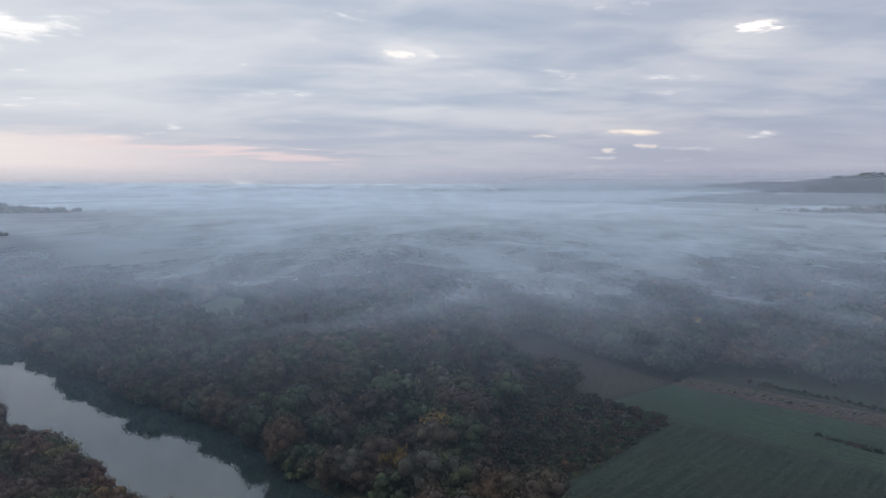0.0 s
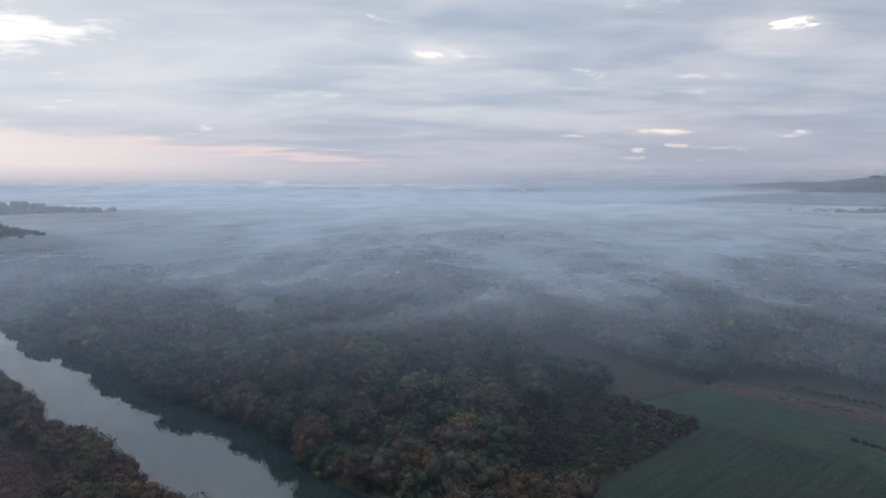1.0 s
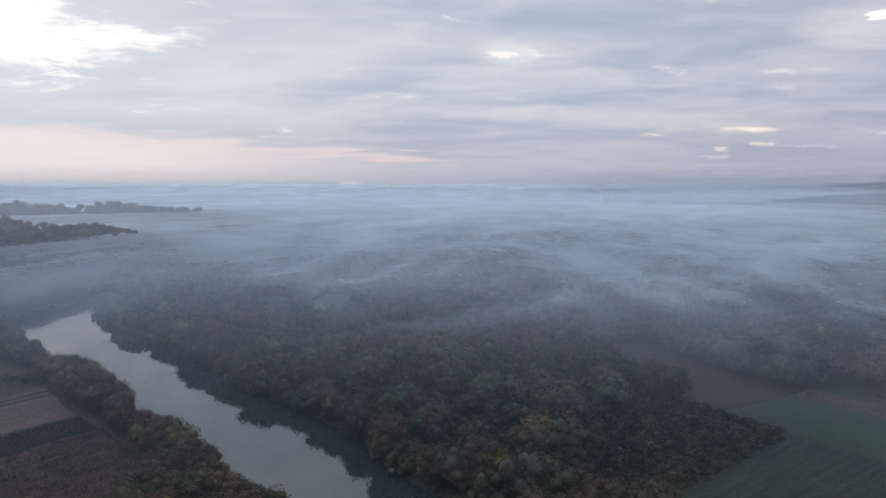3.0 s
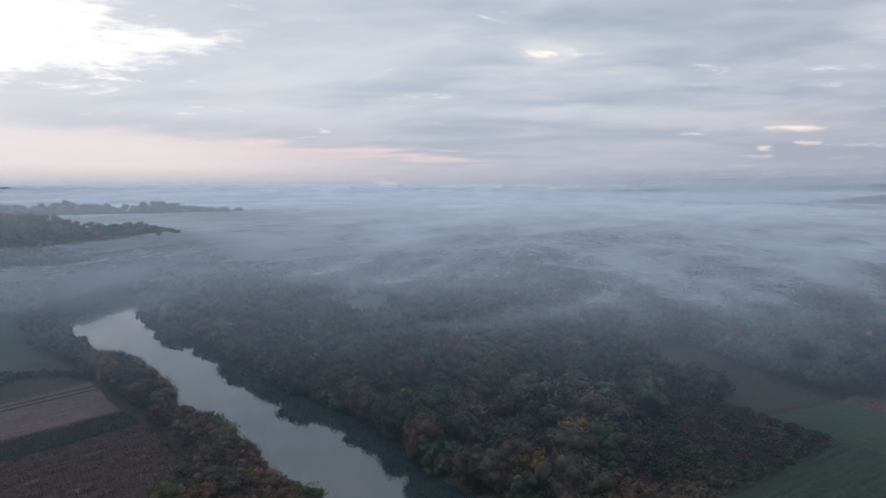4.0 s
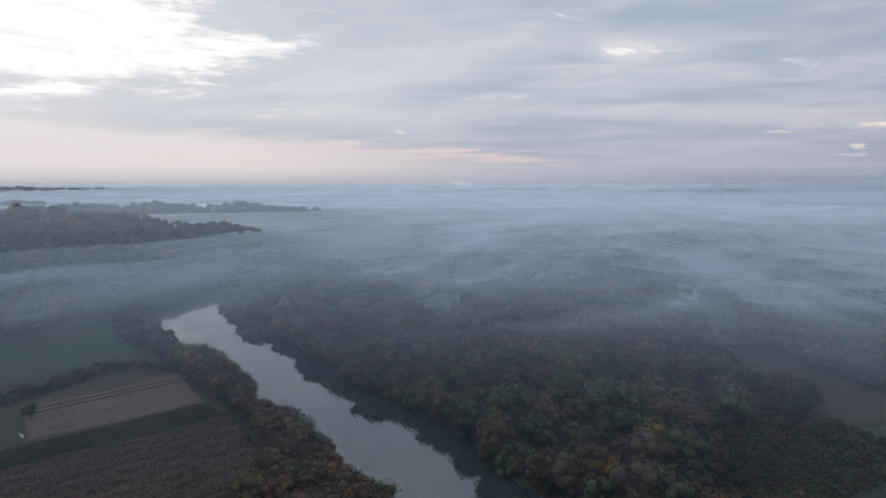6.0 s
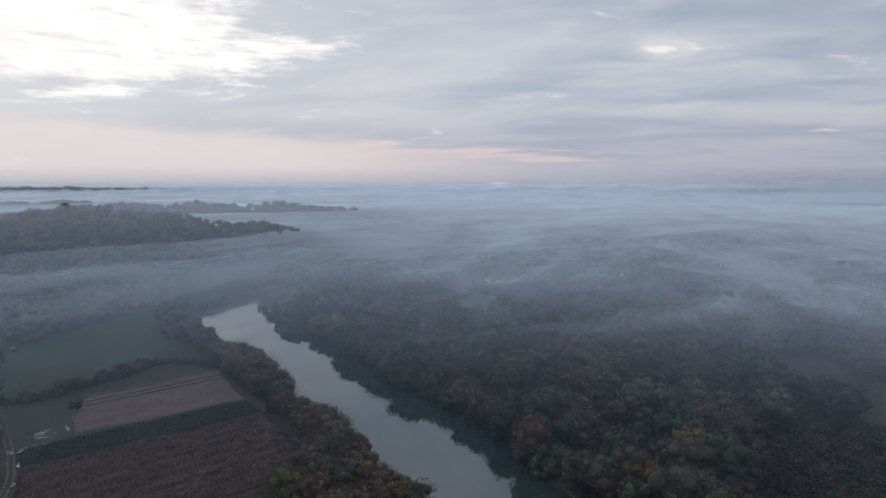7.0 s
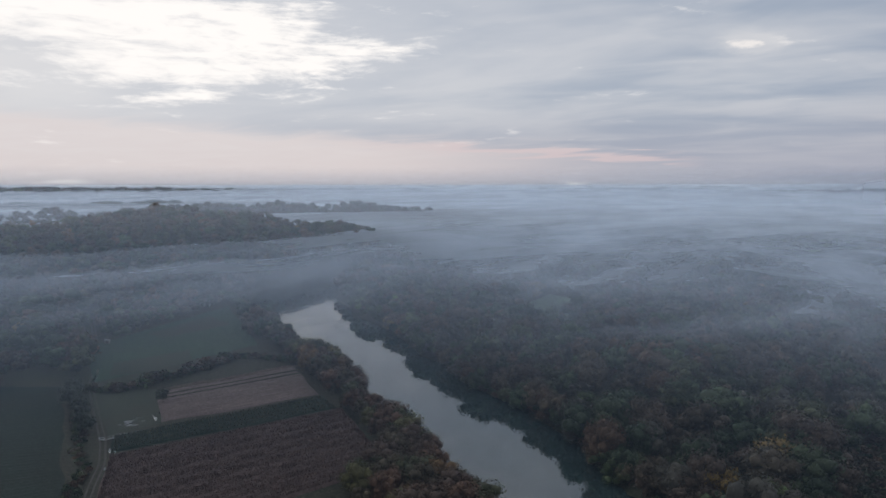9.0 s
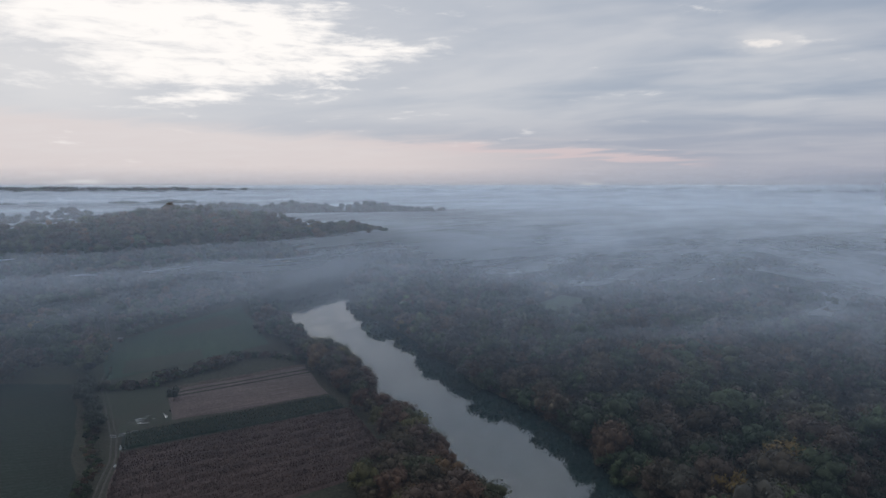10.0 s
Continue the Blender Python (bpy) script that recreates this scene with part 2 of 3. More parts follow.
def earth_like(name, dark, light, accent, small=0.6, large=0.02, rough=0.95, stretch=(1, 1, 1), turn=0.0, bump=0.4):
    """Soil or grass: two colours mixed at a fine and a broad scale, with patches of a third."""
    m, n, out = material(name)
    p, q = position(n), position(n, stretch, turn)
    fine = n.noise(q, small, 6.0, 0.65)
    broad = n.noise(p, large, 4.0, 0.55, 0.6)
    c = n.mix(n.ramp(fine, 0.3, 0.7), rgb(*dark), rgb(*light))
    c = n.mix(n.math("MULTIPLY", n.ramp(broad, 0.45, 0.7), 0.7), c, rgb(*accent))
    speck = n.ramp(n.noise(p, small * 2.2, 5.0, 0.7), 0.3, 0.7, 0.62, 1.38)
    c = n.mix(1.0, c, n.add("ShaderNodeCombineColor", inputs={0: speck, 1: speck, 2: speck}).outputs[0], "MULTIPLY")
    b = n.add("ShaderNodeBsdfPrincipled", inputs={"Base Color": c, "Roughness": rough, "Specular IOR Level": 0.15})
    bm = n.add("ShaderNodeBump", inputs={"Strength": bump, "Distance": 0.3, "Height": fine})
    n.link(bm.outputs[0], b.inputs["Normal"])
    n.link(b.outputs[0], out.inputs[0])
    return m


M_GROUND = earth_like("forest_floor", (0.022, 0.022, 0.016), (0.042, 0.040, 0.027), (0.032, 0.038, 0.023), 0.5, 0.015)
M_GRASS = earth_like("winter_grass", (0.010, 0.016, 0.012), (0.018, 0.026, 0.019), (0.015, 0.019, 0.014), 0.8, 0.03)
M_BRIGHT = earth_like("young_crop", (0.023, 0.038, 0.025), (0.037, 0.056, 0.036), (0.030, 0.040, 0.028), 0.7, 0.025, stretch=(0.08, 1.2, 1), turn=44)
M_WIDE = earth_like("winter_crop", (0.016, 0.024, 0.017), (0.029, 0.040, 0.027), (0.025, 0.029, 0.021), 0.5, 0.03, stretch=(0.06, 1.0, 1), turn=-46)
M_MEADOW = earth_like("wet_meadow", (0.027, 0.033, 0.023), (0.042, 0.046, 0.032), (0.042, 0.038, 0.030), 0.9, 0.05)
M_CORN = earth_like("ripe_crop", (0.054, 0.038, 0.034), (0.080, 0.056, 0.048), (0.064, 0.045, 0.039), 0.5, 0.04, stretch=(0.12, 1.5, 1), turn=-60)
M_STUBBLE = earth_like("stubble", (0.058, 0.042, 0.038), (0.112, 0.084, 0.074), (0.074, 0.055, 0.049), 0.5, 0.04, stretch=(0.1, 1.6, 1), turn=-60)
M_BROWN = earth_like("turned_soil", (0.032, 0.028, 0.024), (0.056, 0.048, 0.041), (0.040, 0.042, 0.030), 0.8, 0.04, stretch=(1.2, 0.1, 1), turn=20)
M_ROUGH = earth_like("rough_verge", (0.045, 0.034, 0.030), (0.082, 0.060, 0.050), (0.050, 0.050, 0.030), 0.7, 0.08)
M_MUD = earth_like("road_mud", (0.045, 0.040, 0.034), (0.080, 0.070, 0.060), (0.055, 0.050, 0.040), 1.2, 0.2)
M_BARK = earth_like("bark", (0.040, 0.032, 0.026), (0.100, 0.085, 0.072), (0.060, 0.052, 0.044), 3.0, 0.4)


def water_material(name, rough=0.0, wave=0.006):
    m, n, out = material(name)
    p = position(n, (1, 1, 1))
    h = n.noise(p, 0.35, 3.0, 0.5)
    b = n.add("ShaderNodeBsdfPrincipled", inputs={"Base Color": rgb(0.020, 0.033, 0.033), "Roughness": rough, "IOR": 1.95})
    bm = n.add("ShaderNodeBump", inputs={"Strength": wave, "Distance": 0.12, "Height": h})
    n.link(bm.outputs[0], b.inputs["Normal"])
    n.link(b.outputs[0], out.inputs[0])
    return m


M_WATER = water_material("river_water")
M_PUDDLE = water_material("puddle_water", 0.05, 0.0)

PALETTE = [((0.025, 0.037, 0.018), 6), ((0.034, 0.046, 0.020), 5), ((0.047, 0.050, 0.023), 4), ((0.052, 0.040, 0.024), 4), ((0.066, 0.040, 0.022), 2.4),
           ((0.054, 0.039, 0.027), 4), ((0.056, 0.051, 0.038), 3), ((0.140, 0.092, 0.026), 0.55), ((0.058, 0.078, 0.024), 0.8)]
RUSTY = [((0.076, 0.043, 0.026), 5), ((0.062, 0.041, 0.029), 5), ((0.052, 0.041, 0.024), 4), ((0.043, 0.046, 0.022), 3), ((0.100, 0.060, 0.026), 2),
         ((0.070, 0.064, 0.024), 1.2), ((0.140, 0.096, 0.028), 0.5)]


def foliage(name, palette=None):
    """Autumn leaves; the tint is one per tree."""
    m, n, out = material(name)
    p = position(n)
    if palette:
        pick = n.add("ShaderNodeObjectInfo").outputs["Random"]
        ramp = n.add("ShaderNodeValToRGB", inputs={0: pick})
        ramp.color_ramp.interpolation = "CONSTANT"
        total, at = sum(w for _, w in palette), 0.0
        for k, (c, w) in enumerate(palette):
            e = ramp.color_ramp.elements[k] if k < 2 else ramp.color_ramp.elements.new(at / total)
            e.position, e.color = at / total, rgb(*c)
            at += w
        tint = ramp.outputs[0]
    else:
        tint = n.add("ShaderNodeAttribute", attribute_name="leaf_tint").outputs["Color"]
    isle = n.add("ShaderNodeNewGeometry").outputs["Random Per Island"]
    vary = n.math("ADD", 0.72, n.math("MULTIPLY", isle, 0.38))
    vary = n.math("MULTIPLY", vary, n.ramp(n.noise(p, 0.25, 3.0), 0.3, 0.7, 0.75, 1.3))
    c = n.mix(1.0, tint, n.add("ShaderNodeCombineColor", inputs={0: vary, 1: vary, 2: vary}).outputs[0], "MULTIPLY")
    b = n.add("ShaderNodeBsdfPrincipled", inputs={"Base Color": c, "Roughness": 0.75, "Specular IOR Level": 0.2})
    n.link(b.outputs[0], out.inputs[0])
    return m


M_LEAF = foliage("leaves_tree", PALETTE)
M_RUST = foliage("leaves_bank", RUSTY)
M_WOOD = foliage("leaves_wood")


def mist_shader(n, out, amount, colour, through_colour):
    """Water drops in the air: part of the light passes, the rest is scattered both ways."""
    clear = n.add("ShaderNodeBsdfTransparent")
    white = n.add("ShaderNodeBsdfDiffuse", inputs={0: colour})
    below = n.add("ShaderNodeBsdfTranslucent", inputs={0: through_colour})
    both = n.add("ShaderNodeAddShader", inputs={0: white.outputs[0], 1: below.outputs[0]})
    mix = n.add("ShaderNodeMixShader", inputs={0: amount, 1: clear.outputs[0], 2: both.outputs[0]})
    n.link(mix.outputs[0], out.inputs[0])


def mist_material(name, seed, share, size, lift):
    """A level sheet of valley mist torn into drifts, thinning out where it meets rising ground. Distance haze is put
    into its opacity and tint.
    """
    m, n, out = material(name)
    p = n.add("ShaderNodeNewGeometry").outputs["Position"]
    flat = n.add("ShaderNodeVectorMath", operation="MULTIPLY", inputs={0: p, 1: (1, 1, 0)}).outputs[0]
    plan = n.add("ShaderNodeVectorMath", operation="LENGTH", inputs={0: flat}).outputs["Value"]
    # ground distance where the camera's sight line through this point lands
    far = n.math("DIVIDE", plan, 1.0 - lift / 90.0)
    q = n.add("ShaderNodeMapping", inputs={0: flat, 1: (seed * 37.0, seed * 91.0, 0), 2: (0, 0, radians(-24)), 3: (1 / size, 0.46 / size, 1)}).outputs[0]
    bank = n.noise(q, 0.28, 3.0, 0.5, 0.3)
    drift = n.noise(q, 1.0, 5.0, 0.55, 0.9)
    curl = n.noise(q, 3.6, 4.0, 0.6, 0.8)
    torn = n.math("ADD", n.math("ADD", n.math("MULTIPLY", drift, 0.55), n.math("MULTIPLY", bank, 0.30)), n.math("MULTIPLY", curl, 0.15))
    wisp = n.ramp(torn, 0.47, 0.66)
    x, y, _ = n.add("ShaderNodeSeparateXYZ", inputs={0: flat}).outputs
    across = n.math("ADD", x, n.math("MULTIPLY", y, 0.42))
    east = n.ramp(across, -120, 260)                      # the wood is mistier than the farmland
    # distance haze as opacity: grows with far, on top of the drifts
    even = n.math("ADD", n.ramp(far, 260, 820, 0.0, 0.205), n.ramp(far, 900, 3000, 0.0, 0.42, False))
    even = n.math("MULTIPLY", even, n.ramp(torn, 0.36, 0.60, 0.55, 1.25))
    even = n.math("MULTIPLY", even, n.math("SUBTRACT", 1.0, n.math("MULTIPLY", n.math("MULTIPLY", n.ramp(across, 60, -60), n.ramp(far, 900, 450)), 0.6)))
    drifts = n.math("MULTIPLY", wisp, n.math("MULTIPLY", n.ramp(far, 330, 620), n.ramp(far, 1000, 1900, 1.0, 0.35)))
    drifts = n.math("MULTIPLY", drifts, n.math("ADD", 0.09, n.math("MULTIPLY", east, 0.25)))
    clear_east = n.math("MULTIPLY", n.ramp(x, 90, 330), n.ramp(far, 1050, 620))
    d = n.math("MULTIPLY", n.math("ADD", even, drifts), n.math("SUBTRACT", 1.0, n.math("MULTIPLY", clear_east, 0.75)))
    room = n.add("ShaderNodeAttribute", attribute_name="room").outputs["Fac"]
    d = n.math("MULTIPLY", d, n.ramp(room, 1.0, 13.0))
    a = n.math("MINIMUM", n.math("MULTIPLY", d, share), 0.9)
    # aerial paling put into the colour, by distance
    far_tint = n.ramp(far, 450, 2400)
    mist_shader(n, out, a, n.mix(far_tint, rgb(0.40, 0.44, 0.485), rgb(0.50, 0.545, 0.58)), rgb(0.36, 0.375, 0.39))
    return m


def haze_material(name, reach):
    """The thin blue air over the whole valley, painted on one sheet as opacity and tint by distance."""
    m, n, out = material(name)
    p = n.add("ShaderNodeNewGeometry").outputs["Position"]
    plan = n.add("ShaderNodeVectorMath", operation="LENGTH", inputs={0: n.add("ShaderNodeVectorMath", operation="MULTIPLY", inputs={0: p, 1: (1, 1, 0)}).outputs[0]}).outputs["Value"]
    # haze painted in: denser and paler further out from the camera
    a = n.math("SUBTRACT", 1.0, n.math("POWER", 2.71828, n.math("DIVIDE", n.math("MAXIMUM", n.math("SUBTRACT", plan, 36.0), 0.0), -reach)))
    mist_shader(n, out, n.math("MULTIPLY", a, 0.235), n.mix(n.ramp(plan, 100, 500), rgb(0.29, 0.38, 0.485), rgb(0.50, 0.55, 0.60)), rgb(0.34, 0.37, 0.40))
    return m


def curtain_material(name, amount, top, side):
    """Aerial haze for the high hills, painted on an upright sheet in front of them and fading upwards."""
    m, n, out = material(name)
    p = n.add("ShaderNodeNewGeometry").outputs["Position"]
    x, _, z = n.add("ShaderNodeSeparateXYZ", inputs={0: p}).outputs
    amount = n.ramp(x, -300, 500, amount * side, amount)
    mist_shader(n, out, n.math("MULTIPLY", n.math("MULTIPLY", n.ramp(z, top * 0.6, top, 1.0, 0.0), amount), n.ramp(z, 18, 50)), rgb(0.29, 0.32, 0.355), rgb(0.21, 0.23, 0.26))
    return m


# ---------------------------------------------------------------- land and water
def spread(near_lo, near_hi, step, lo, hi):
    """Grid lines, close in the middle and wider outside."""
    inner = np.arange(near_lo, near_hi + step / 2, step)
    up, v, s = [], inner[-1], step
    while v < hi:
        s *= 1.12
        v = v + s
        up.append(min(v, hi))
    down, v, s = [], inner[0], step
    while v > lo:
        s *= 1.12
        v = v - s
        down.append(max(v, lo))
    return np.array(down[::-1] + list(inner) + up)


tagged(new("ground", grid_mesh("ground", spread(-480, 330, 5.0, -5200, 5200), np.concatenate([spread(60, 720, 5.0, -5200, 720), np.arange(730, 1640, 10.0), spread(1650, 1670, 20.0, 1650, 5200)]), ground_z, M_GROUND)),
       "dark autumn valley floor of soil and leaf litter", "ground", kind="structure")
tagged(new("river", grid_mesh("river", np.arange(-470, 420, 10.0), np.arange(-320, 1960, 10.0), lambda a, b: np.full(a.shape, WATER), M_WATER,
                              lambda a, b: river_gap(a, b) < 14)),
       "still grey-green river mirroring the cloudy sky", "river", kind="structure")


def field(name, quad, mat, label, row=0.0, height=0.0, lift=0.06, step=3.0):
    """A worked field draped on the land; row: metres between the furrows, which run from a to b."""
    a, b, c, d = (np.array(p, float) for p in quad)
    long = max(np.linalg.norm(b - a), np.linalg.norm(c - d))
    wide = max(np.linalg.norm(d - a), np.linalg.norm(c - b))
    nu = max(2, int(long / step))
    nv = max(2, int(wide / (row / 4 if row else step)))
    u, v = np.meshgrid(np.linspace(0, 1, nu + 1), np.linspace(0, 1, nv + 1))
    xy = (a * ((1 - u) * (1 - v))[..., None] + b * (u * (1 - v))[..., None] + c * (u * v)[..., None] + d * ((1 - u) * v)[..., None])
    xy = xy + (np.stack([waves(xy[..., 0], xy[..., 1], 40, 3), waves(xy[..., 0], xy[..., 1], 40, 4)], -1) * 0.8)
    z = ground_z(xy[..., 0], xy[..., 1]) + lift
    if height:
        edge = np.minimum(np.minimum(u, 1 - u) * long, np.minimum(v, 1 - v) * wide)
        furrow = np.sin(v * wide / row * 6.283) * 0.5 + 0.5
        z = z + smooth(edge, 0, 1.5) * height * (0.55 + 0.45 * furrow) * (1 + 0.25 * waves(xy[..., 0], xy[..., 1], 7, 8))
    verts = np.concatenate([xy, z[..., None]], -1).reshape(-1, 3)
    i, j = np.meshgrid(np.arange(nu), np.arange(nv))
    k = (j * (nu + 1) + i).ravel()
    faces = np.stack([k, k + 1, k + nu + 2, k + nu + 1], -1)
    if np.cross(b - a, d - a) < 0:
        faces = faces[:, ::-1]
    return tagged(new(name, mesh_from(name, verts, faces, mat, None, True)), label, "field", kind="structure")


field("crop_field", CORN, M_CORN, "ripe reddish-brown maize field in rows beside the river trees", 1.5, 1.4)
field("field_strip", GREEN_STRIP, M_GRASS, "narrow strip of dark green crop between two brown fields", 1.5, 0.7)
field("stubble_field", STUBBLE, M_STUBBLE, "pale pinkish-brown stubble field with long furrows", 2.0, 0.25)
field("furrow_strip", [(-248, 223), (-222, 283), (-218, 280), (-243, 219)], M_ROUGH, "dark unploughed strip along the stubble", 1.0, 0.5)
for v in (0.16, 0.27):
    (ax, ay), (bx, by), (cx, cy), (dx, dy) = STUBBLE
    field("furrow_strip", [(ax + (dx - ax) * v, ay + (dy - ay) * v), (bx + (cx - bx) * v, by + (cy - by) * v),
                           (bx + (cx - bx) * (v + 0.045), by + (cy - by) * (v + 0.045)), (ax + (dx - ax) * (v + 0.045), ay + (dy - ay) * (v + 0.045))],
          M_GROUND, "dark furrow of turned soil across the stubble", 1.0, 0.3, 0.3)
field("green_field", BACK_FIELD, M_BRIGHT, "green field below the wooded hillside", 3.0, 0.2)
field("grass_field", LEFT_FIELD, M_GRASS, "dark green grass field beside the muddy track", 3.0, 0.15)
field("meadow", WET_MEADOW, M_MEADOW, "wet trampled meadow with puddles beside the track")
field("wide_field", FRONT_FIELD, M_WIDE, "wide dark green field with faint furrows", 4.0, 0.45)
field("young_field", BRIGHT_FIELD, M_BRIGHT, "brighter green field of young crop", 3.0, 0.3)
field("brown_field", BROWN_FIELD, M_BROWN, "brown harvested field running back into the mist", 3.0, 0.2)
field("rough_strip", ROUGH_STRIP, M_ROUGH, "rough brown strip of dead weeds between fields", 2.0, 0.8)
field("far_meadow", FAR_GRASS, M_MEADOW, "grey-green meadow below the trees", 3.0, 0.1)
field("bare_patch", [(-346, 300), (-356, 362), (-322, 345), (-328, 300)], M_MEADOW, "dull brownish patch in the green field", lift=0.35)
field("bare_patch", [(-306, 244), (-292, 282), (-270, 262), (-286, 226)], M_MEADOW, "dull brownish patch in the green field", lift=0.35)
M_PALE = earth_like("pale_grass", (0.07, 0.095, 0.06), (0.10, 0.125, 0.08), (0.085, 0.10, 0.07), 0.7, 0.03)
field("clearing", CLEARING, M_PALE, "small green clearing among misty trees")
field("clearing", CLEARING_EAST, M_GRASS, "small green clearing among misty trees")


def track():
    """The muddy track: two wheel ruts with a grass crown."""
    pts = []
    for a, b in zip(ROAD, ROAD[1:]):
        count = max(1, int(math.dist(a, b) / 3))
        pts += [(a[0] + (b[0] - a[0]) * k / count, a[1] + (b[1] - a[1]) * k / count) for k in range(count)]
    pts = np.array(pts)
    pts[1:-1] = (pts[:-2] + pts[1:-1] * 2 + pts[2:]) / 4
    way = np.gradient(pts, axis=0)
    way /= np.linalg.norm(way, axis=1)[:, None]
    side = np.stack([-way[:, 1], way[:, 0]], -1)
    for off in (-0.85, 0.85):
        prof = [(-0.35, 0.10), (-0.25, 0.07), (0, 0.05), (0.25, 0.07), (0.35, 0.10)]
        rows = []
        for o, z in prof:
            p = pts + side * (off + o + 0.12 * waves(pts[:, :1], pts[:, 1:], 9, 3))
            rows.append(np.concatenate([p, ground_z(p[:, 0], p[:, 1])[:, None] + z], 1))
        verts = np.stack(rows, 1).reshape(-1, 3)
        i, j = np.meshgrid(np.arange(4), np.arange(len(pts) - 1))
        k = (j * 5 + i).ravel()
        faces = np.stack([k, k + 1, k + 6, k + 5], -1)
        tagged(new("road", mesh_from("road", verts, faces, M_MUD, None, True)), "muddy wheel rut of a dirt track", "track", kind="structure")


track()


# ---------------------------------------------------------------- trees
def ico():
    bm = bmesh.new()
    bmesh.ops.create_icosphere(bm, subdivisions=1, radius=1.0)
    v = np.array([p.co[:] for p in bm.verts])
    f = np.array([[q.index for q in p.verts] for p in bm.faces])
    bm.free()
    return v, f


ICO_V, ICO_F = ico()


def crown_shape(rng, lobes, leaves, leaf, height=1.0, inner=0.0):
    """A crown about 1 wide and height high: rounded boughs set over a dome, each a rough mass wrapped in leaf sprays."""
    verts, faces, count = [], [], 0
    centres = []
    for k in range(lobes):
        ang = k * 2.4 + rng.uniform(-0.5, 0.5)
        lift = 0.76 if k == 0 else rng.uniform(0.30, 0.72)
        rad = (0.06 if k == 0 else rng.uniform(0.12, 0.32)) * (1.1 - 0.6 * max(0, lift - 0.45)) if lobes > 1 else 0.0
        size = rng.uniform(0.13, 0.24) * (1.0 if lobes > 5 else 1.25 if lobes > 1 else 1.9)
        centres.append((rad * math.cos(ang), rad * math.sin(ang), lift * height, size))
        if inner:
            v = ICO_V * (1 + rng.uniform(-0.22, 0.22, (len(ICO_V), 1))) * size * inner * np.array([1, 1, 0.85])
            verts.append(v + np.array(centres[-1][:3]))
            faces.append(ICO_F + count)
            count += len(v)
    weight = np.array([c[3] ** 2 for c in centres])
    weight /= weight.sum()
    for k in range(leaves):
        cx, cy, cz, size = centres[rng.choice(len(centres), p=weight)]
        d = rng.normal(size=3)
        d[2] = d[2] * 0.8 + 0.30
        d /= np.linalg.norm(d)
        p = np.array([cx, cy, cz]) + d * size * rng.uniform(0.6, 1.34) * np.array([1, 1, 0.88])
        a = rng.normal(size=3)
        a = a - d * (a @ d) * 0.6
        a /= np.linalg.norm(a)
        b = np.cross(d, a) + rng.normal(size=3) * 0.45
        s = leaf * rng.uniform(0.6, 1.4)
        verts.append(np.array([p + a * s, p - a * s * 0.5 + b * s * 0.8, p - a * s * 0.5 - b * s * 0.8]))
        faces.append(np.array([[count, count + 1, count + 2]]))
        count += 3
    return np.concatenate(verts), np.concatenate(faces)


def trunk_shape(rng):
    """A tapered trunk with five limbs, for a tree 1 high."""
    verts, faces, count = [], [], 0

    def limb(p, q, r0, r1):
        nonlocal count
        p, q = np.array(p), np.array(q)
        d = (q - p) / np.linalg.norm(q - p)
        s = np.cross(d, (0.3, 0.9, 0.1))
        s /= np.linalg.norm(s)
        t = np.cross(d, s)
        ring = [math.cos(k * 1.2566) * s + math.sin(k * 1.2566) * t for k in range(5)]
        verts.append(np.array([p + r0 * o for o in ring] + [q + r1 * o for o in ring]))
        faces.append(np.array([[count + k, count + (k + 1) % 5, count + 5 + (k + 1) % 5, count + 5 + k] for k in range(5)]))
        count += 10

    limb((0, 0, -0.04), (0.01, 0, 0.16), 0.026, 0.020)
    limb((0.01, 0, 0.16), (0.0, 0.02, 0.45), 0.020, 0.014)
    limb((0.0, 0.02, 0.45), (0.03, 0.0, 0.86), 0.014, 0.004)
    for k in range(5):
        a, z = k * 1.26 + rng.uniform(-0.4, 0.4), rng.uniform(0.25, 0.5)
        limb((0, 0.01, z), (0.27 * math.cos(a), 0.27 * math.sin(a), z + rng.uniform(0.12, 0.3)), 0.010, 0.003)
    return np.concatenate(verts), np.concatenate(faces)


def scatter(rng, spacing, r0, r1, az0=-40.0, az1=66.0):
    """Jittered places in a sector of the valley where trees stand."""
    xs = np.arange(-r1, r1, spacing)
    gx, gy = np.meshgrid(xs, xs)
    gx, gy = gx.ravel(), gy.ravel()
    r, a = np.hypot(gx, gy), np.degrees(np.arctan2(-gx, gy))
    ok = (r > r0) & (r < r1) & (a > az0) & (a < az1)
    gx, gy = gx[ok], gy[ok]
    gx, gy = gx + rng.uniform(-0.7, 0.7, len(gx)) * spacing, gy + rng.uniform(-0.7, 0.7, len(gy)) * spacing
    ok = (river_gap(gx, gy) > -0.5) & (road_gap(gx, gy) > 5)
    for q in FIELDS:
        ok &= ~inside(q, gx, gy)
    return gx[ok], gy[ok]


def tint_for(rng, px, py, count):
    """One leaf colour a tree; neighbours tend to be of one kind."""
    weights = np.array([w for _, w in PALETTE])
    edges = np.cumsum(weights) / weights.sum()
    v = np.clip(rng.uniform(0, 1, count) * 0.8 + 0.1 + 0.14 * waves(px, py, 90, 11), 0, 0.999)
    return np.array([c for c, _ in PALETTE])[np.searchsorted(edges, v)] * rng.uniform(0.68, 1.38, (count, 1))


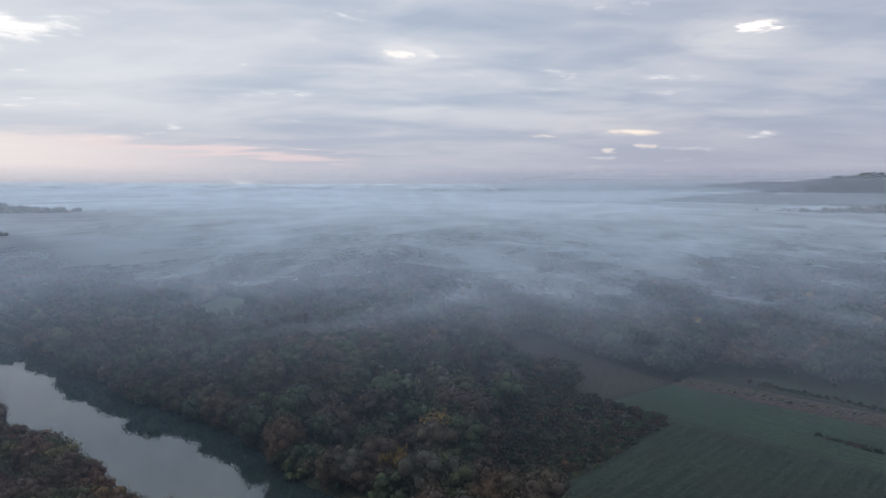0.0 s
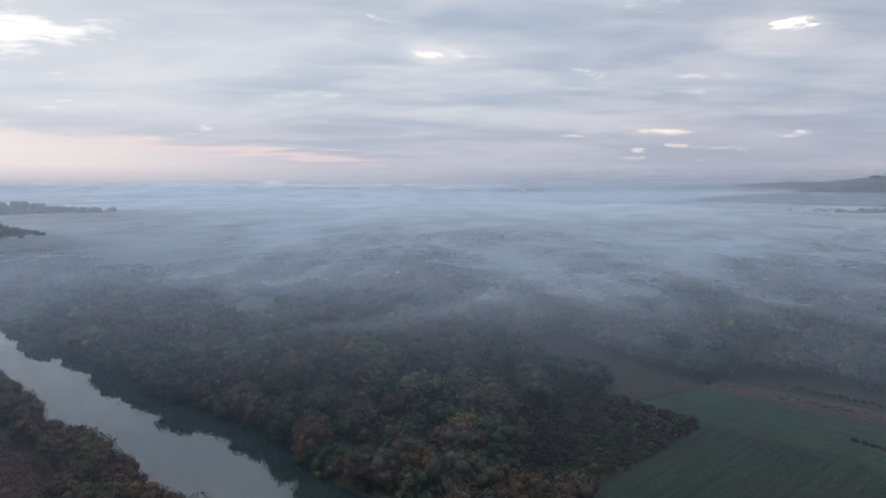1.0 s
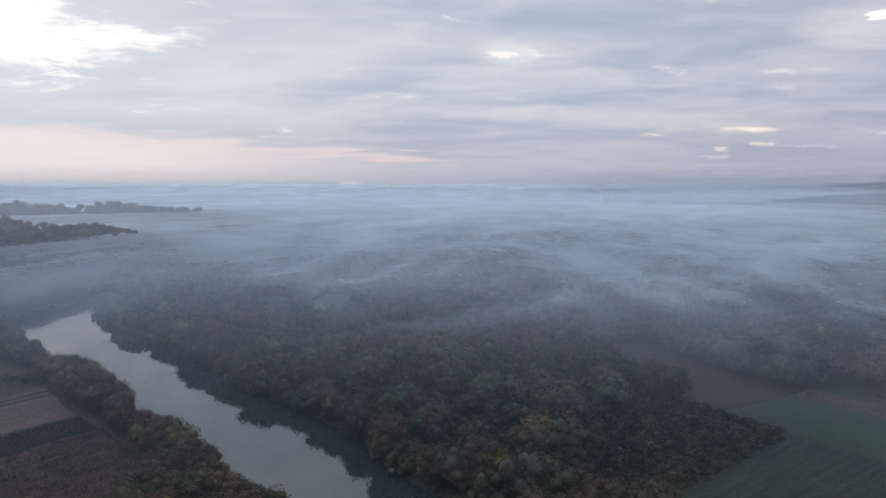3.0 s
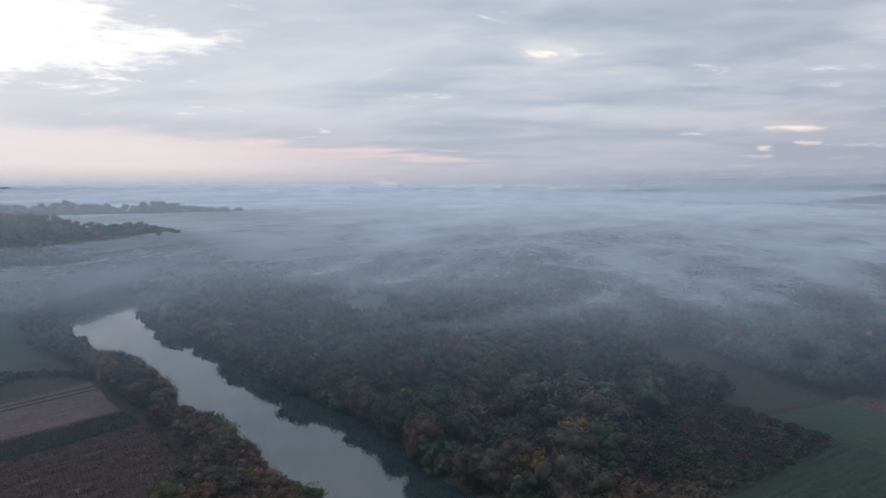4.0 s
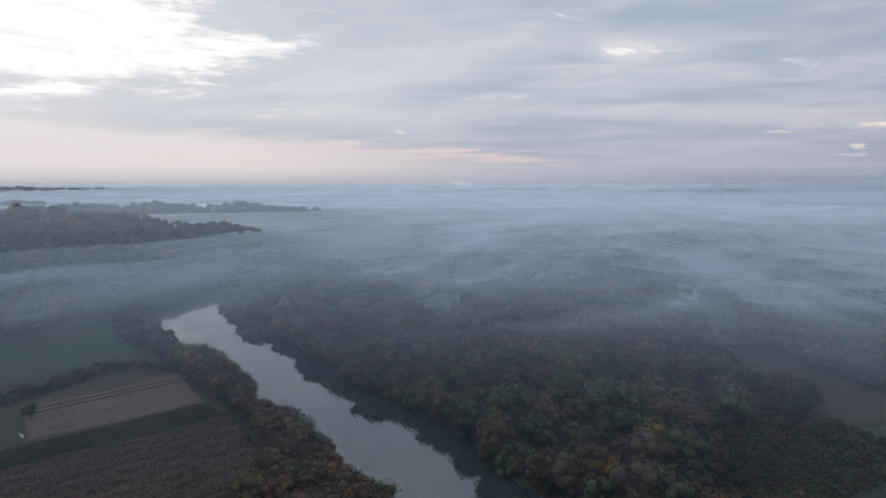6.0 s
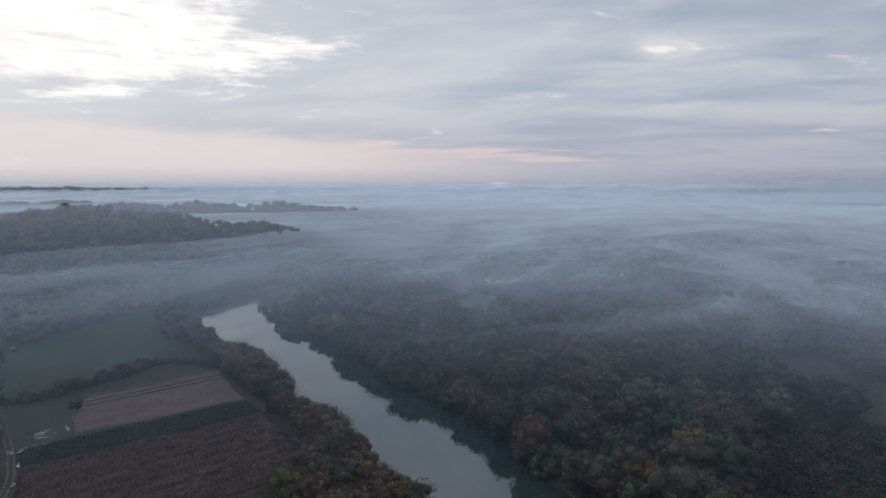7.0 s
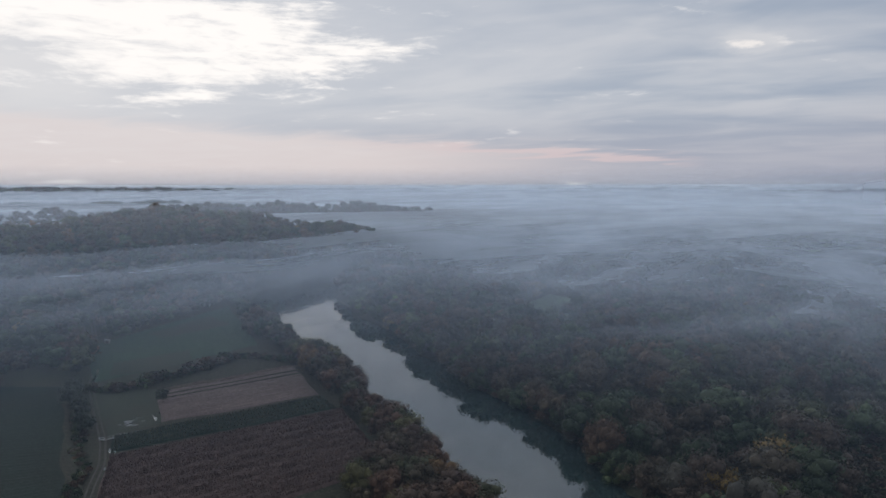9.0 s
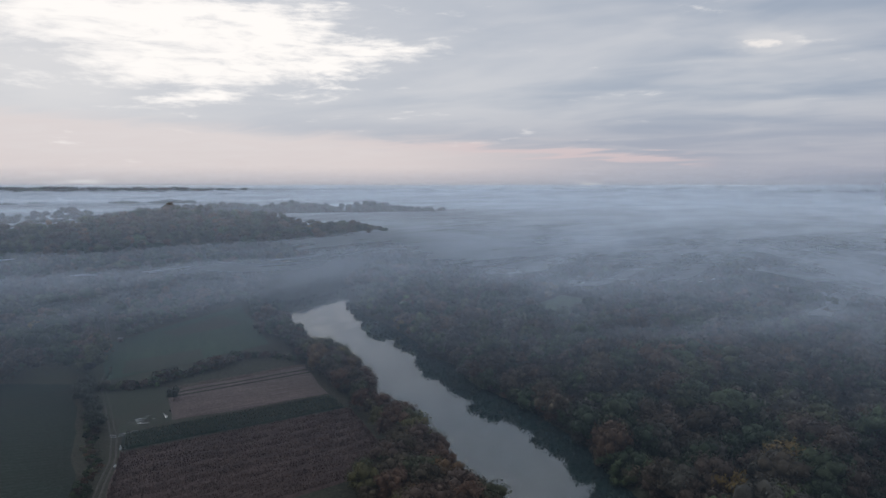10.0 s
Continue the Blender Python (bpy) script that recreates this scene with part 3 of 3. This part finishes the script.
def woodland(name, label, px, py, shapes, low, high, width, rng, sink=0.0):
    """Many trees joined into one thing of kind stuff."""
    count = len(px)
    pick = rng.randint(len(shapes), size=count)
    tall = rng.uniform(low, high, count) * (1 + 0.20 * waves(px, py, 110, 21) + 0.14 * waves(px, py, 45, 22))
    wide = tall * rng.uniform(width * 0.8, width * 1.25, count)
    turn = rng.uniform(0, 6.283, count)
    gz = ground_z(px, py) - sink * tall
    tint = tint_for(rng, px, py, count) * np.clip(1 + 0.30 * waves(px, py, 70, 23), 0.55, 1.6)[:, None]
    verts, faces, tints, base = [], [], [], 0
    for k, (v, f) in enumerate(shapes):
        who = np.nonzero(pick == k)[0]
        if not len(who):
            continue
        c, s = np.cos(turn[who])[:, None], np.sin(turn[who])[:, None]
        vx, vy = v[None, :, 0] * wide[who][:, None], v[None, :, 1] * wide[who][:, None]
        out = np.stack([px[who][:, None] + vx * c - vy * s, py[who][:, None] + vx * s + vy * c,
                        gz[who][:, None] + v[None, :, 2] * tall[who][:, None]], -1)
        verts.append(out.reshape(-1, 3))
        faces.append((f[None] + (np.arange(len(who)) * len(v))[:, None, None] + base).reshape(-1, 3))
        col = np.ones((len(who), len(v), 4))
        col[..., :3] = tint[who][:, None]
        tints.append(col.reshape(-1, 4))
        base += len(who) * len(v)
    me = mesh_from(name, np.concatenate(verts), np.concatenate(faces), M_WOOD, np.concatenate(tints), True)
    return tagged(new(name, me), label, "woodland", kind="stuff")


rng = np.random.RandomState(7)
near_shapes = [crown_shape(rng, 15, 1700, 0.024, 0.95, 0.72) for _ in range(7)]
wood_shapes = [crown_shape(rng, 14, 1200, 0.027, 0.95, 0.74) for _ in range(7)]
deep_shapes = [crown_shape(rng, 11, 460, 0.040, 0.95, 0.78) for _ in range(7)]
mid_shapes = [crown_shape(rng, 6, 60, 0.075, 0.95, 0.95) for _ in range(7)]
far_shapes = [crown_shape(rng, 3, 12, 0.14, 0.95, 1.05) for _ in range(6)]
ridge_shapes = [crown_shape(rng, 1, 8, 0.2, 0.9, 1.3) for _ in range(5)]

# near trees: those on the banks and on the point of the wood stand as single trees
nx, ny = scatter(rng, 9.6, 120, 430)
west = nx + 0.78 * ny < 95          # the farmland side of the river
strip = west & (ny < 330) & (river_gap(nx, ny) < np.where(ny < 215, 140, 60))
nx, ny = nx[~strip], ny[~strip]
bx, by = scatter(rng, 5.4, 120, 470, 18, 66)
tree_belt = (bx + 0.78 * by < 95) & (river_gap(bx, by) < np.where(by < 188, 30, 15) + 3 * waves(bx, by, 50, 9))
bx, by = bx[tree_belt], by[tree_belt]
nx, ny = np.concatenate([bx, nx]), np.concatenate([by, ny])
on_left_bank = np.arange(len(nx)) < len(bx)
single = ((ny < 250) & (nx > -75) & (nx < 60)) | (on_left_bank & (ny < 300))
crowns = [mesh_from("crown", v, f, M_LEAF, None, True) for v, f in near_shapes]
rust_crowns = [mesh_from("crown", v, f, M_RUST, None, True) for v, f in near_shapes]
trunks = [mesh_from("trunk", *trunk_shape(rng), M_BARK) for _ in range(3)]
protos = {}
single_ids = np.nonzero(single)[0]
single_ids = single_ids[np.argsort(ny[single_ids])][:300]
for i in single_ids:
    k = int(rng.randint(len(crowns)))
    bank = bool(on_left_bank[i])
    tall = rng.uniform(7, 14) if bank else rng.uniform(10, 19)
    wide = tall * rng.uniform(0.82, 1.1)
    m = pose(nx[i], ny[i], float(ground_z(nx[i], ny[i])), 0, 0, rng.uniform(0, 360))
    if (k, bank) not in protos:
        root = new("tree")
        part("trunk", trunks[k % 3], root)
        part("crown", (rust_crowns if bank else crowns)[k], root)
        protos[k, bank] = root
        tree = root
    else:
        tree = copy_thing(protos[k, bank], m)
    tree.matrix_basis = m @ Matrix.Diagonal((wide, wide, tall, 1))
    tagged(tree, "low broadleaf tree in rusty autumn leaf on the river bank" if bank else "broadleaf tree in dull autumn leaf at the wood's edge",
           "tree", "trees by the river")
rest = np.ones(len(nx), bool)
rest[single_ids] = False
low_belt = rest & on_left_bank
rest &= ~on_left_bank
front = rest & (np.hypot(nx, ny) < 330)
back = rest & ~front
woodland("riverside_wood", "mixed autumn wood of green and rust broadleaf trees", nx[front], ny[front], wood_shapes, 9, 19, 0.95, rng)
woodland("inner_wood", "dull autumn woodland behind the river bank", nx[back], ny[back], deep_shapes, 9, 19, 0.95, rng)
woodland("bank_trees", "belt of low rusty trees along the river bank", nx[low_belt], ny[low_belt], deep_shapes, 7, 14, 0.9, rng)
ex, ey = scatter(rng, 4.4, 150, 640)
edge = (ex + 0.78 * ey > 95) & (river_gap(ex, ey) < 7)
woodland("bank_thicket", "dense thicket overhanging the still river", ex[edge], ey[edge], deep_shapes, 5, 14, 0.85, rng, 0.14)
ex, ey = scatter(rng, 10.5, 150, 640)
edge = (ex + 0.78 * ey > 95) & (river_gap(ex, ey) < 10)
woodland("overhanging_trees", "tall full-crowned trees leaning over the still river", ex[edge], ey[edge], wood_shapes, 9, 16, 0.9, rng, 0.08)
mx, my = scatter(rng, 10.6, 430, 950)
woodland("misty_wood", "grey-brown autumn woodland fading into morning mist", mx, my, mid_shapes, 9, 17.5, 1.0, rng)
fx, fy = scatter(rng, 15.0, 950, 2100)
wooded = waves(fx, fy, 330, 17) + 0.5 * waves(fx, fy, 110, 18) > -0.45
fx, fy = fx[wooded], fy[wooded]
woodland("distant_wood", "distant woods half sunk in mist", fx, fy, far_shapes, 11, 19, 1.25, rng)
hx, hy = scatter(rng, 42.0, 2100, 4700)
keep = waves(hx, hy, 700, 31) > -0.5
woodland("horizon_wood", "wooded ridges on the hazy horizon", hx[keep], hy[keep], ridge_shapes, 9, 16, 3.0, rng)


# ---------------------------------------------------------------- farmland things
def along(points, step, jitter, rng):
    out = []
    for a, b in zip(points, points[1:]):
        count = max(1, int(math.dist(a, b) / step))
        for k in range(count):
            u = (k + 0.5) / count
            out.append((a[0] + (b[0] - a[0]) * u + rng.uniform(-jitter, jitter), a[1] + (b[1] - a[1]) * u + rng.uniform(-jitter, jitter)))
    out = np.array(out)
    return out[:, 0], out[:, 1]


bush_shapes = [crown_shape(rng, 6, 230, 0.07, 0.9) for _ in range(5)]
hxs, hys = along([(-272, 204), (-259, 215), (-258, 229), (-255, 249), (-257, 273), (-254, 284), (-240, 285), (-214, 286)], 1.6, 2.0, rng)
woodland("hedgerow", "dark dense hedgerow between the fields", hxs, hys, bush_shapes, 3.0, 7.0, 1.15, rng, 0.15)
hxs, hys = along([(-248, 181), (-231, 170), (-214, 156), (-198, 146), (-186, 133), (-172, 118)], 1.2, 1.6, rng)
woodland("verge_weeds", "brown weeds and low bushes beside the track", hxs, hys, bush_shapes, 1.4, 4.0, 1.2, rng, 0.2)
hxs, hys = along([(134, 250), (148, 232), (172, 208)], 1.5, 0.8, rng)
woodland("hedgerow", "low dark hedge between green fields", hxs, hys, bush_shapes, 1.5, 2.6, 1.3, rng, 0.2)
hxs, hys = along([(140, 318), (160, 296), (177, 278), (215, 240)], 1.5, 1.5, rng)
woodland("hedgerow", "low dark hedge below the misty trees", hxs, hys, bush_shapes, 1.6, 3.4, 1.3, rng, 0.2)
hxs, hys = along([(106, 321), (150, 282), (200, 236), (272, 166)], 1.2, 4.0, rng)
woodland("rough_growth", "dead reddish-brown weeds on a rough strip", hxs, hys, bush_shapes, 0.9, 2.2, 1.6, rng, 0.2)

sx, sy = np.meshgrid(np.arange(10, 92, 2.5), np.arange(190, 334, 2.5))
sx, sy = sx.ravel() + rng.uniform(-1.5, 1.5, sx.size), sy.ravel() + rng.uniform(-1.5, 1.5, sy.size)
ok = inside(SCRUB, sx, sy) & (rng.uniform(0, 1, sx.size) < 0.85)
woodland("scrub", "low brown and olive scrub on the point of the wood", sx[ok], sy[ok], bush_shapes, 1.6, 5.4, 1.3, rng, 0.2)


def farm_tree(x, y, tall, wide, label, k):
    root = new("tree")
    part("trunk", trunks[k % 3], root)
    v, f = near_shapes[k]
    tone = np.tile((*(np.array((0.034, 0.040, 0.028)) * (1 + 0.12 * (k % 3))), 1.0), (len(v), 1))
    part("crown", mesh_from("crown", v, f, M_WOOD, tone, True), root)
    root.matrix_basis = pose(x, y, float(ground_z(x, y)), 0, 0, k * 70) @ Matrix.Diagonal((wide, wide, tall, 1))
    return tagged(root, label, "tree")


farm_tree(-231, 208, 7.5, 7.0, "lone round tree standing at the edge of the stubble", 1)
for k, (x, y, tall) in enumerate([(-265, 192, 12), (-258, 186, 12.5), (-271, 197, 10), (-250, 183, 9), (-236, 175, 9.5), (-228, 170, 8.5), (-320, 236, 8),
                                  (-303, 222, 7), (-312, 229, 6), (-281, 203, 7)]):
    farm_tree(x, y, tall, tall * 0.85, "bushy roadside tree beside the muddy track", k % 7)


def crop(name, quad, row, step, low, high, tints, label, gap_every=0):
    """Single plants in rows, each a few leaf blades."""
    a, b, c, d = (np.array(p, float) for p in quad)
    wide = np.linalg.norm(d - a)
    long = np.linalg.norm(b - a)
    verts, tone = [], []
    v = np.arange(row, wide - row, row)
    if gap_every:
        v = v[np.arange(len(v)) % gap_every != 0]
    u = np.arange(1.0, long - 1.0, step)
    uu, vv = np.meshgrid(u / long, v / wide)
    uu = (uu + rng.uniform(-0.4, 0.4, uu.shape) * step / long).ravel()
    vv = (vv + rng.uniform(-0.12, 0.12, vv.shape) * row / wide).ravel()
    xy = a * ((1 - uu) * (1 - vv))[:, None] + b * (uu * (1 - vv))[:, None] + c * (uu * vv)[:, None] + d * ((1 - uu) * vv)[:, None]
    z = ground_z(xy[:, 0], xy[:, 1])
    count = len(xy)
    for _ in range(3):
        ang, h = rng.uniform(0, 6.283, count), rng.uniform(low, high, count)
        w = h * 0.16
        ca, sa2 = np.cos(ang), np.sin(ang)
        p0 = np.stack([xy[:, 0] - ca * w, xy[:, 1] - sa2 * w, z + 0.2 * h], -1)
        p1 = np.stack([xy[:, 0] + ca * w, xy[:, 1] + sa2 * w, z + 0.3 * h], -1)
        p2 = np.stack([xy[:, 0] + sa2 * w * 1.6, xy[:, 1] - ca * w * 1.6, z + h], -1)
        verts.append(np.stack([p0, p1, p2], 1))
        pick = np.array(tints)[rng.randint(len(tints), size=count)]
        tone.append(np.repeat(np.concatenate([pick, np.ones((count, 1))], 1)[:, None], 3, 1))
    verts, tone = np.concatenate(verts).reshape(-1, 3), np.concatenate(tone).reshape(-1, 4)
    me = mesh_from(name, verts, np.arange(len(verts)).reshape(-1, 3), M_WOOD, tone)
    return tagged(new(name, me), label, "crop", kind="stuff")


crop("maize_plants", CORN, 0.8, 0.55, 1.4, 2.1, [(0.088, 0.060, 0.051), (0.100, 0.068, 0.057), (0.078, 0.054, 0.046)], "dry reddish-brown maize standing in rows", 11)
crop("leafy_crop", GREEN_STRIP, 1.1, 0.9, 0.8, 1.5, [(0.040, 0.048, 0.029), (0.050, 0.058, 0.034), (0.062, 0.060, 0.036)], "low dark green leafy crop in a strip")


def puddle(x, y, long, wide, turn):
    """A pool with a ragged rim, sunk in a lip of mud."""
    bm = bmesh.new()
    ring, rim = [], []
    for k in range(14):
        a = k / 14 * 6.283
        r = 1 + 0.28 * math.sin(3 * a + x) + 0.18 * math.sin(5 * a + y)
        ring.append(bm.verts.new((r * long / 2 * math.cos(a), r * wide / 2 * math.sin(a), 0)))
    bm.faces.new(ring)
    for v in ring:
        rim.append(bm.verts.new((v.co.x * 1.12, v.co.y * 1.25, -0.10)))
    for k in range(14):
        bm.faces.new((ring[k - 1], rim[k - 1], rim[k], ring[k]))
    me = bpy.data.meshes.new("puddle")
    bm.to_mesh(me)
    bm.free()
    me.materials.append(M_PUDDLE)
    ob = new("puddle", me)
    ob.matrix_basis = pose(x, y, float(ground_z(x, y)) + 0.24, 0, 0, turn)
    return tagged(ob, "shallow puddle of rainwater on the muddy track", "puddle", "puddles by the track")


for x, y, long, wide, turn in [(-214, 175.5, 8.5, 1.6, 62), (-218, 168.5, 2.2, 0.9, 20), (-216, 167.2, 1.6, 0.8, 60), (-214.6, 169.6, 2.0, 0.8, 75),
                               (-205, 161.5, 5.0, 0.7, 142), (-203.6, 162.4, 4.5, 0.6, 142), (-193, 150, 3.6, 0.6, 140), (-294, 226, 11, 1.3, 138),
                               (-300, 231, 8, 1.2, 140), (-288, 220, 7, 1.0, 135), (-219, 193, 5.5, 0.7, 150), (-217.4, 192.2, 4.0, 0.5, 130),
                               (-222, 198, 3.0, 0.5, 140)]:
    puddle(x, y, long, wide, turn)
for k in range(13):
    puddle(-222 + rng.uniform(-3.6, 3.6), 185 + rng.uniform(-4.5, 4.5), rng.uniform(1.0, 2.4), rng.uniform(0.4, 0.8), 62 + rng.uniform(-15, 15))

M_TIN = earth_like("weathered_tin", (0.11, 0.11, 0.105), (0.18, 0.175, 0.165), (0.13, 0.12, 0.10), 2.0, 0.5, 0.6)
M_PLANK = earth_like("weathered_plank", (0.10, 0.085, 0.070), (0.17, 0.15, 0.125), (0.12, 0.10, 0.085), 3.0, 0.5, 0.85)


def hut(x, y, turn):
    """A small plank hut with a pitched tin roof."""
    root = new("hut")
    bm = bmesh.new()
    bmesh.ops.create_cube(bm, size=1.0, matrix=Matrix.Translation((0, 0, 0.95)) @ Matrix.Diagonal((2.6, 2.0, 2.0, 1)))
    gable = [bm.verts.new(p) for p in ((-1.3, -1.0, 1.951), (-1.3, 1.0, 1.951), (-1.3, 0, 2.6), (1.3, -1.0, 1.951), (1.3, 1.0, 1.951), (1.3, 0, 2.6))]
    bm.faces.new((gable[0], gable[2], gable[1]))
    bm.faces.new((gable[3], gable[4], gable[5]))
    me = bpy.data.meshes.new("walls")
    bm.to_mesh(me)
    bm.free()
    me.materials.append(M_PLANK)
    part("walls", me, root)
    for side in (-1, 1):
        bm = bmesh.new()
        bmesh.ops.create_cube(bm, size=1.0, matrix=Matrix.Translation((0, side * 0.62, 2.33)) @ Matrix.Rotation(-side * radians(33), 4, "X")
                              @ Matrix.Diagonal((3.0, 1.6, 0.05, 1)))
        me = bpy.data.meshes.new("roof_panel")
        bm.to_mesh(me)
        bm.free()
        me.materials.append(M_TIN)
        part("roof_panel", me, root, "pale tin roof panel")
    bm = bmesh.new()
    bmesh.ops.create_cube(bm, size=1.0, matrix=Matrix.Translation((0.3, -1.02, 0.85)) @ Matrix.Diagonal((0.8, 0.05, 1.7, 1)))
    me = bpy.data.meshes.new("door")
    bm.to_mesh(me)
    bm.free()
    me.materials.append(M_BARK)
    part("door", me, root, "dark plank door")
    root.matrix_basis = pose(x, y, float(ground_z(x, y)), 0, 0, turn)
    tagged(root, "small plank hut with a pale tin roof by the trees", "hut")


hut(-347, 274, 30)
hut(168, 337, -40)
dead = new("dead_tree", mesh_from("dead_tree", *trunk_shape(rng), M_TIN))
dead.matrix_basis = pose(-29, 209, float(ground_z(-29, 209)), 4, 3, 0) @ Matrix.Diagonal((8, 8, 9, 1))
tagged(dead, "bare pale dead trunk at the water's edge", "tree")


# ---------------------------------------------------------------- morning mist and distance haze
def mist_sheet(lift, seed, share, size):
    xs, ys = spread(-700, 600, 22.0, -4650, 4650), spread(130, 1200, 22.0, 60, 4650)

    def top(a, b):
        return lift + 54 * smooth(np.hypot(a, b), 2600, 4750) + 2.0 * waves(a, b, 210, seed) * (1 - smooth(np.hypot(a, b), 450, 1000))

    def where(a, b):
        az, r = np.degrees(np.arctan2(-a, b)), np.hypot(a, b)
        return (r > 300 * (1 - lift / 90)) & (r < 4700) & (az > -46) & (az < 72) & (top(a, b) - land(a, b) > -12)

    me = grid_mesh("morning_mist", xs, ys, top, mist_material("mist_" + str(seed), seed, share, size, lift), where)
    co = np.empty(len(me.vertices) * 3, np.float32)
    me.vertices.foreach_get("co", co)
    co = co.reshape(-1, 3)
    room = me.attributes.new("room", "FLOAT", "POINT")
    room.data.foreach_set("value", (co[:, 2] - land(co[:, 0], co[:, 1])).astype(np.float32))
    tagged(new("morning_mist", me), "thin pale sheet of morning mist and distance haze over the trees", "mist", kind="stuff")


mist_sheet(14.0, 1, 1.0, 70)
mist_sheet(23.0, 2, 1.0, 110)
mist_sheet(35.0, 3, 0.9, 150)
# one level sheet below the camera stands in for the depth of air
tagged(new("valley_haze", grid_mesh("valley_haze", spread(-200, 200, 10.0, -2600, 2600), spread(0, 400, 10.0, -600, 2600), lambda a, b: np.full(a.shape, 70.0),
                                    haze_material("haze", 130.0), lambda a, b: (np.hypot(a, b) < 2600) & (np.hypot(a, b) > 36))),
       "thin blue sheet standing in for distance haze over the valley", "mist", kind="stuff")


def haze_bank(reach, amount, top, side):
    """An upright curved sheet, added to veil the hills behind it with haze."""
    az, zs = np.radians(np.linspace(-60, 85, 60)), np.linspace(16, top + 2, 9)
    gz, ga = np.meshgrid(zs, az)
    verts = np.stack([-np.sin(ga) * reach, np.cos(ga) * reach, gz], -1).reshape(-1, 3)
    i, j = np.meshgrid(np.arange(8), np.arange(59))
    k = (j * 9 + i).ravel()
    me = mesh_from("haze_bank", verts, np.stack([k, k + 1, k + 10, k + 9], -1), curtain_material("haze_bank", amount, top, side), None, True)
    tagged(new("haze_bank", me), "added upright sheet of pale haze before the far hills", "mist", kind="stuff")


# added see-through shells: each pales the ridges beyond its radius
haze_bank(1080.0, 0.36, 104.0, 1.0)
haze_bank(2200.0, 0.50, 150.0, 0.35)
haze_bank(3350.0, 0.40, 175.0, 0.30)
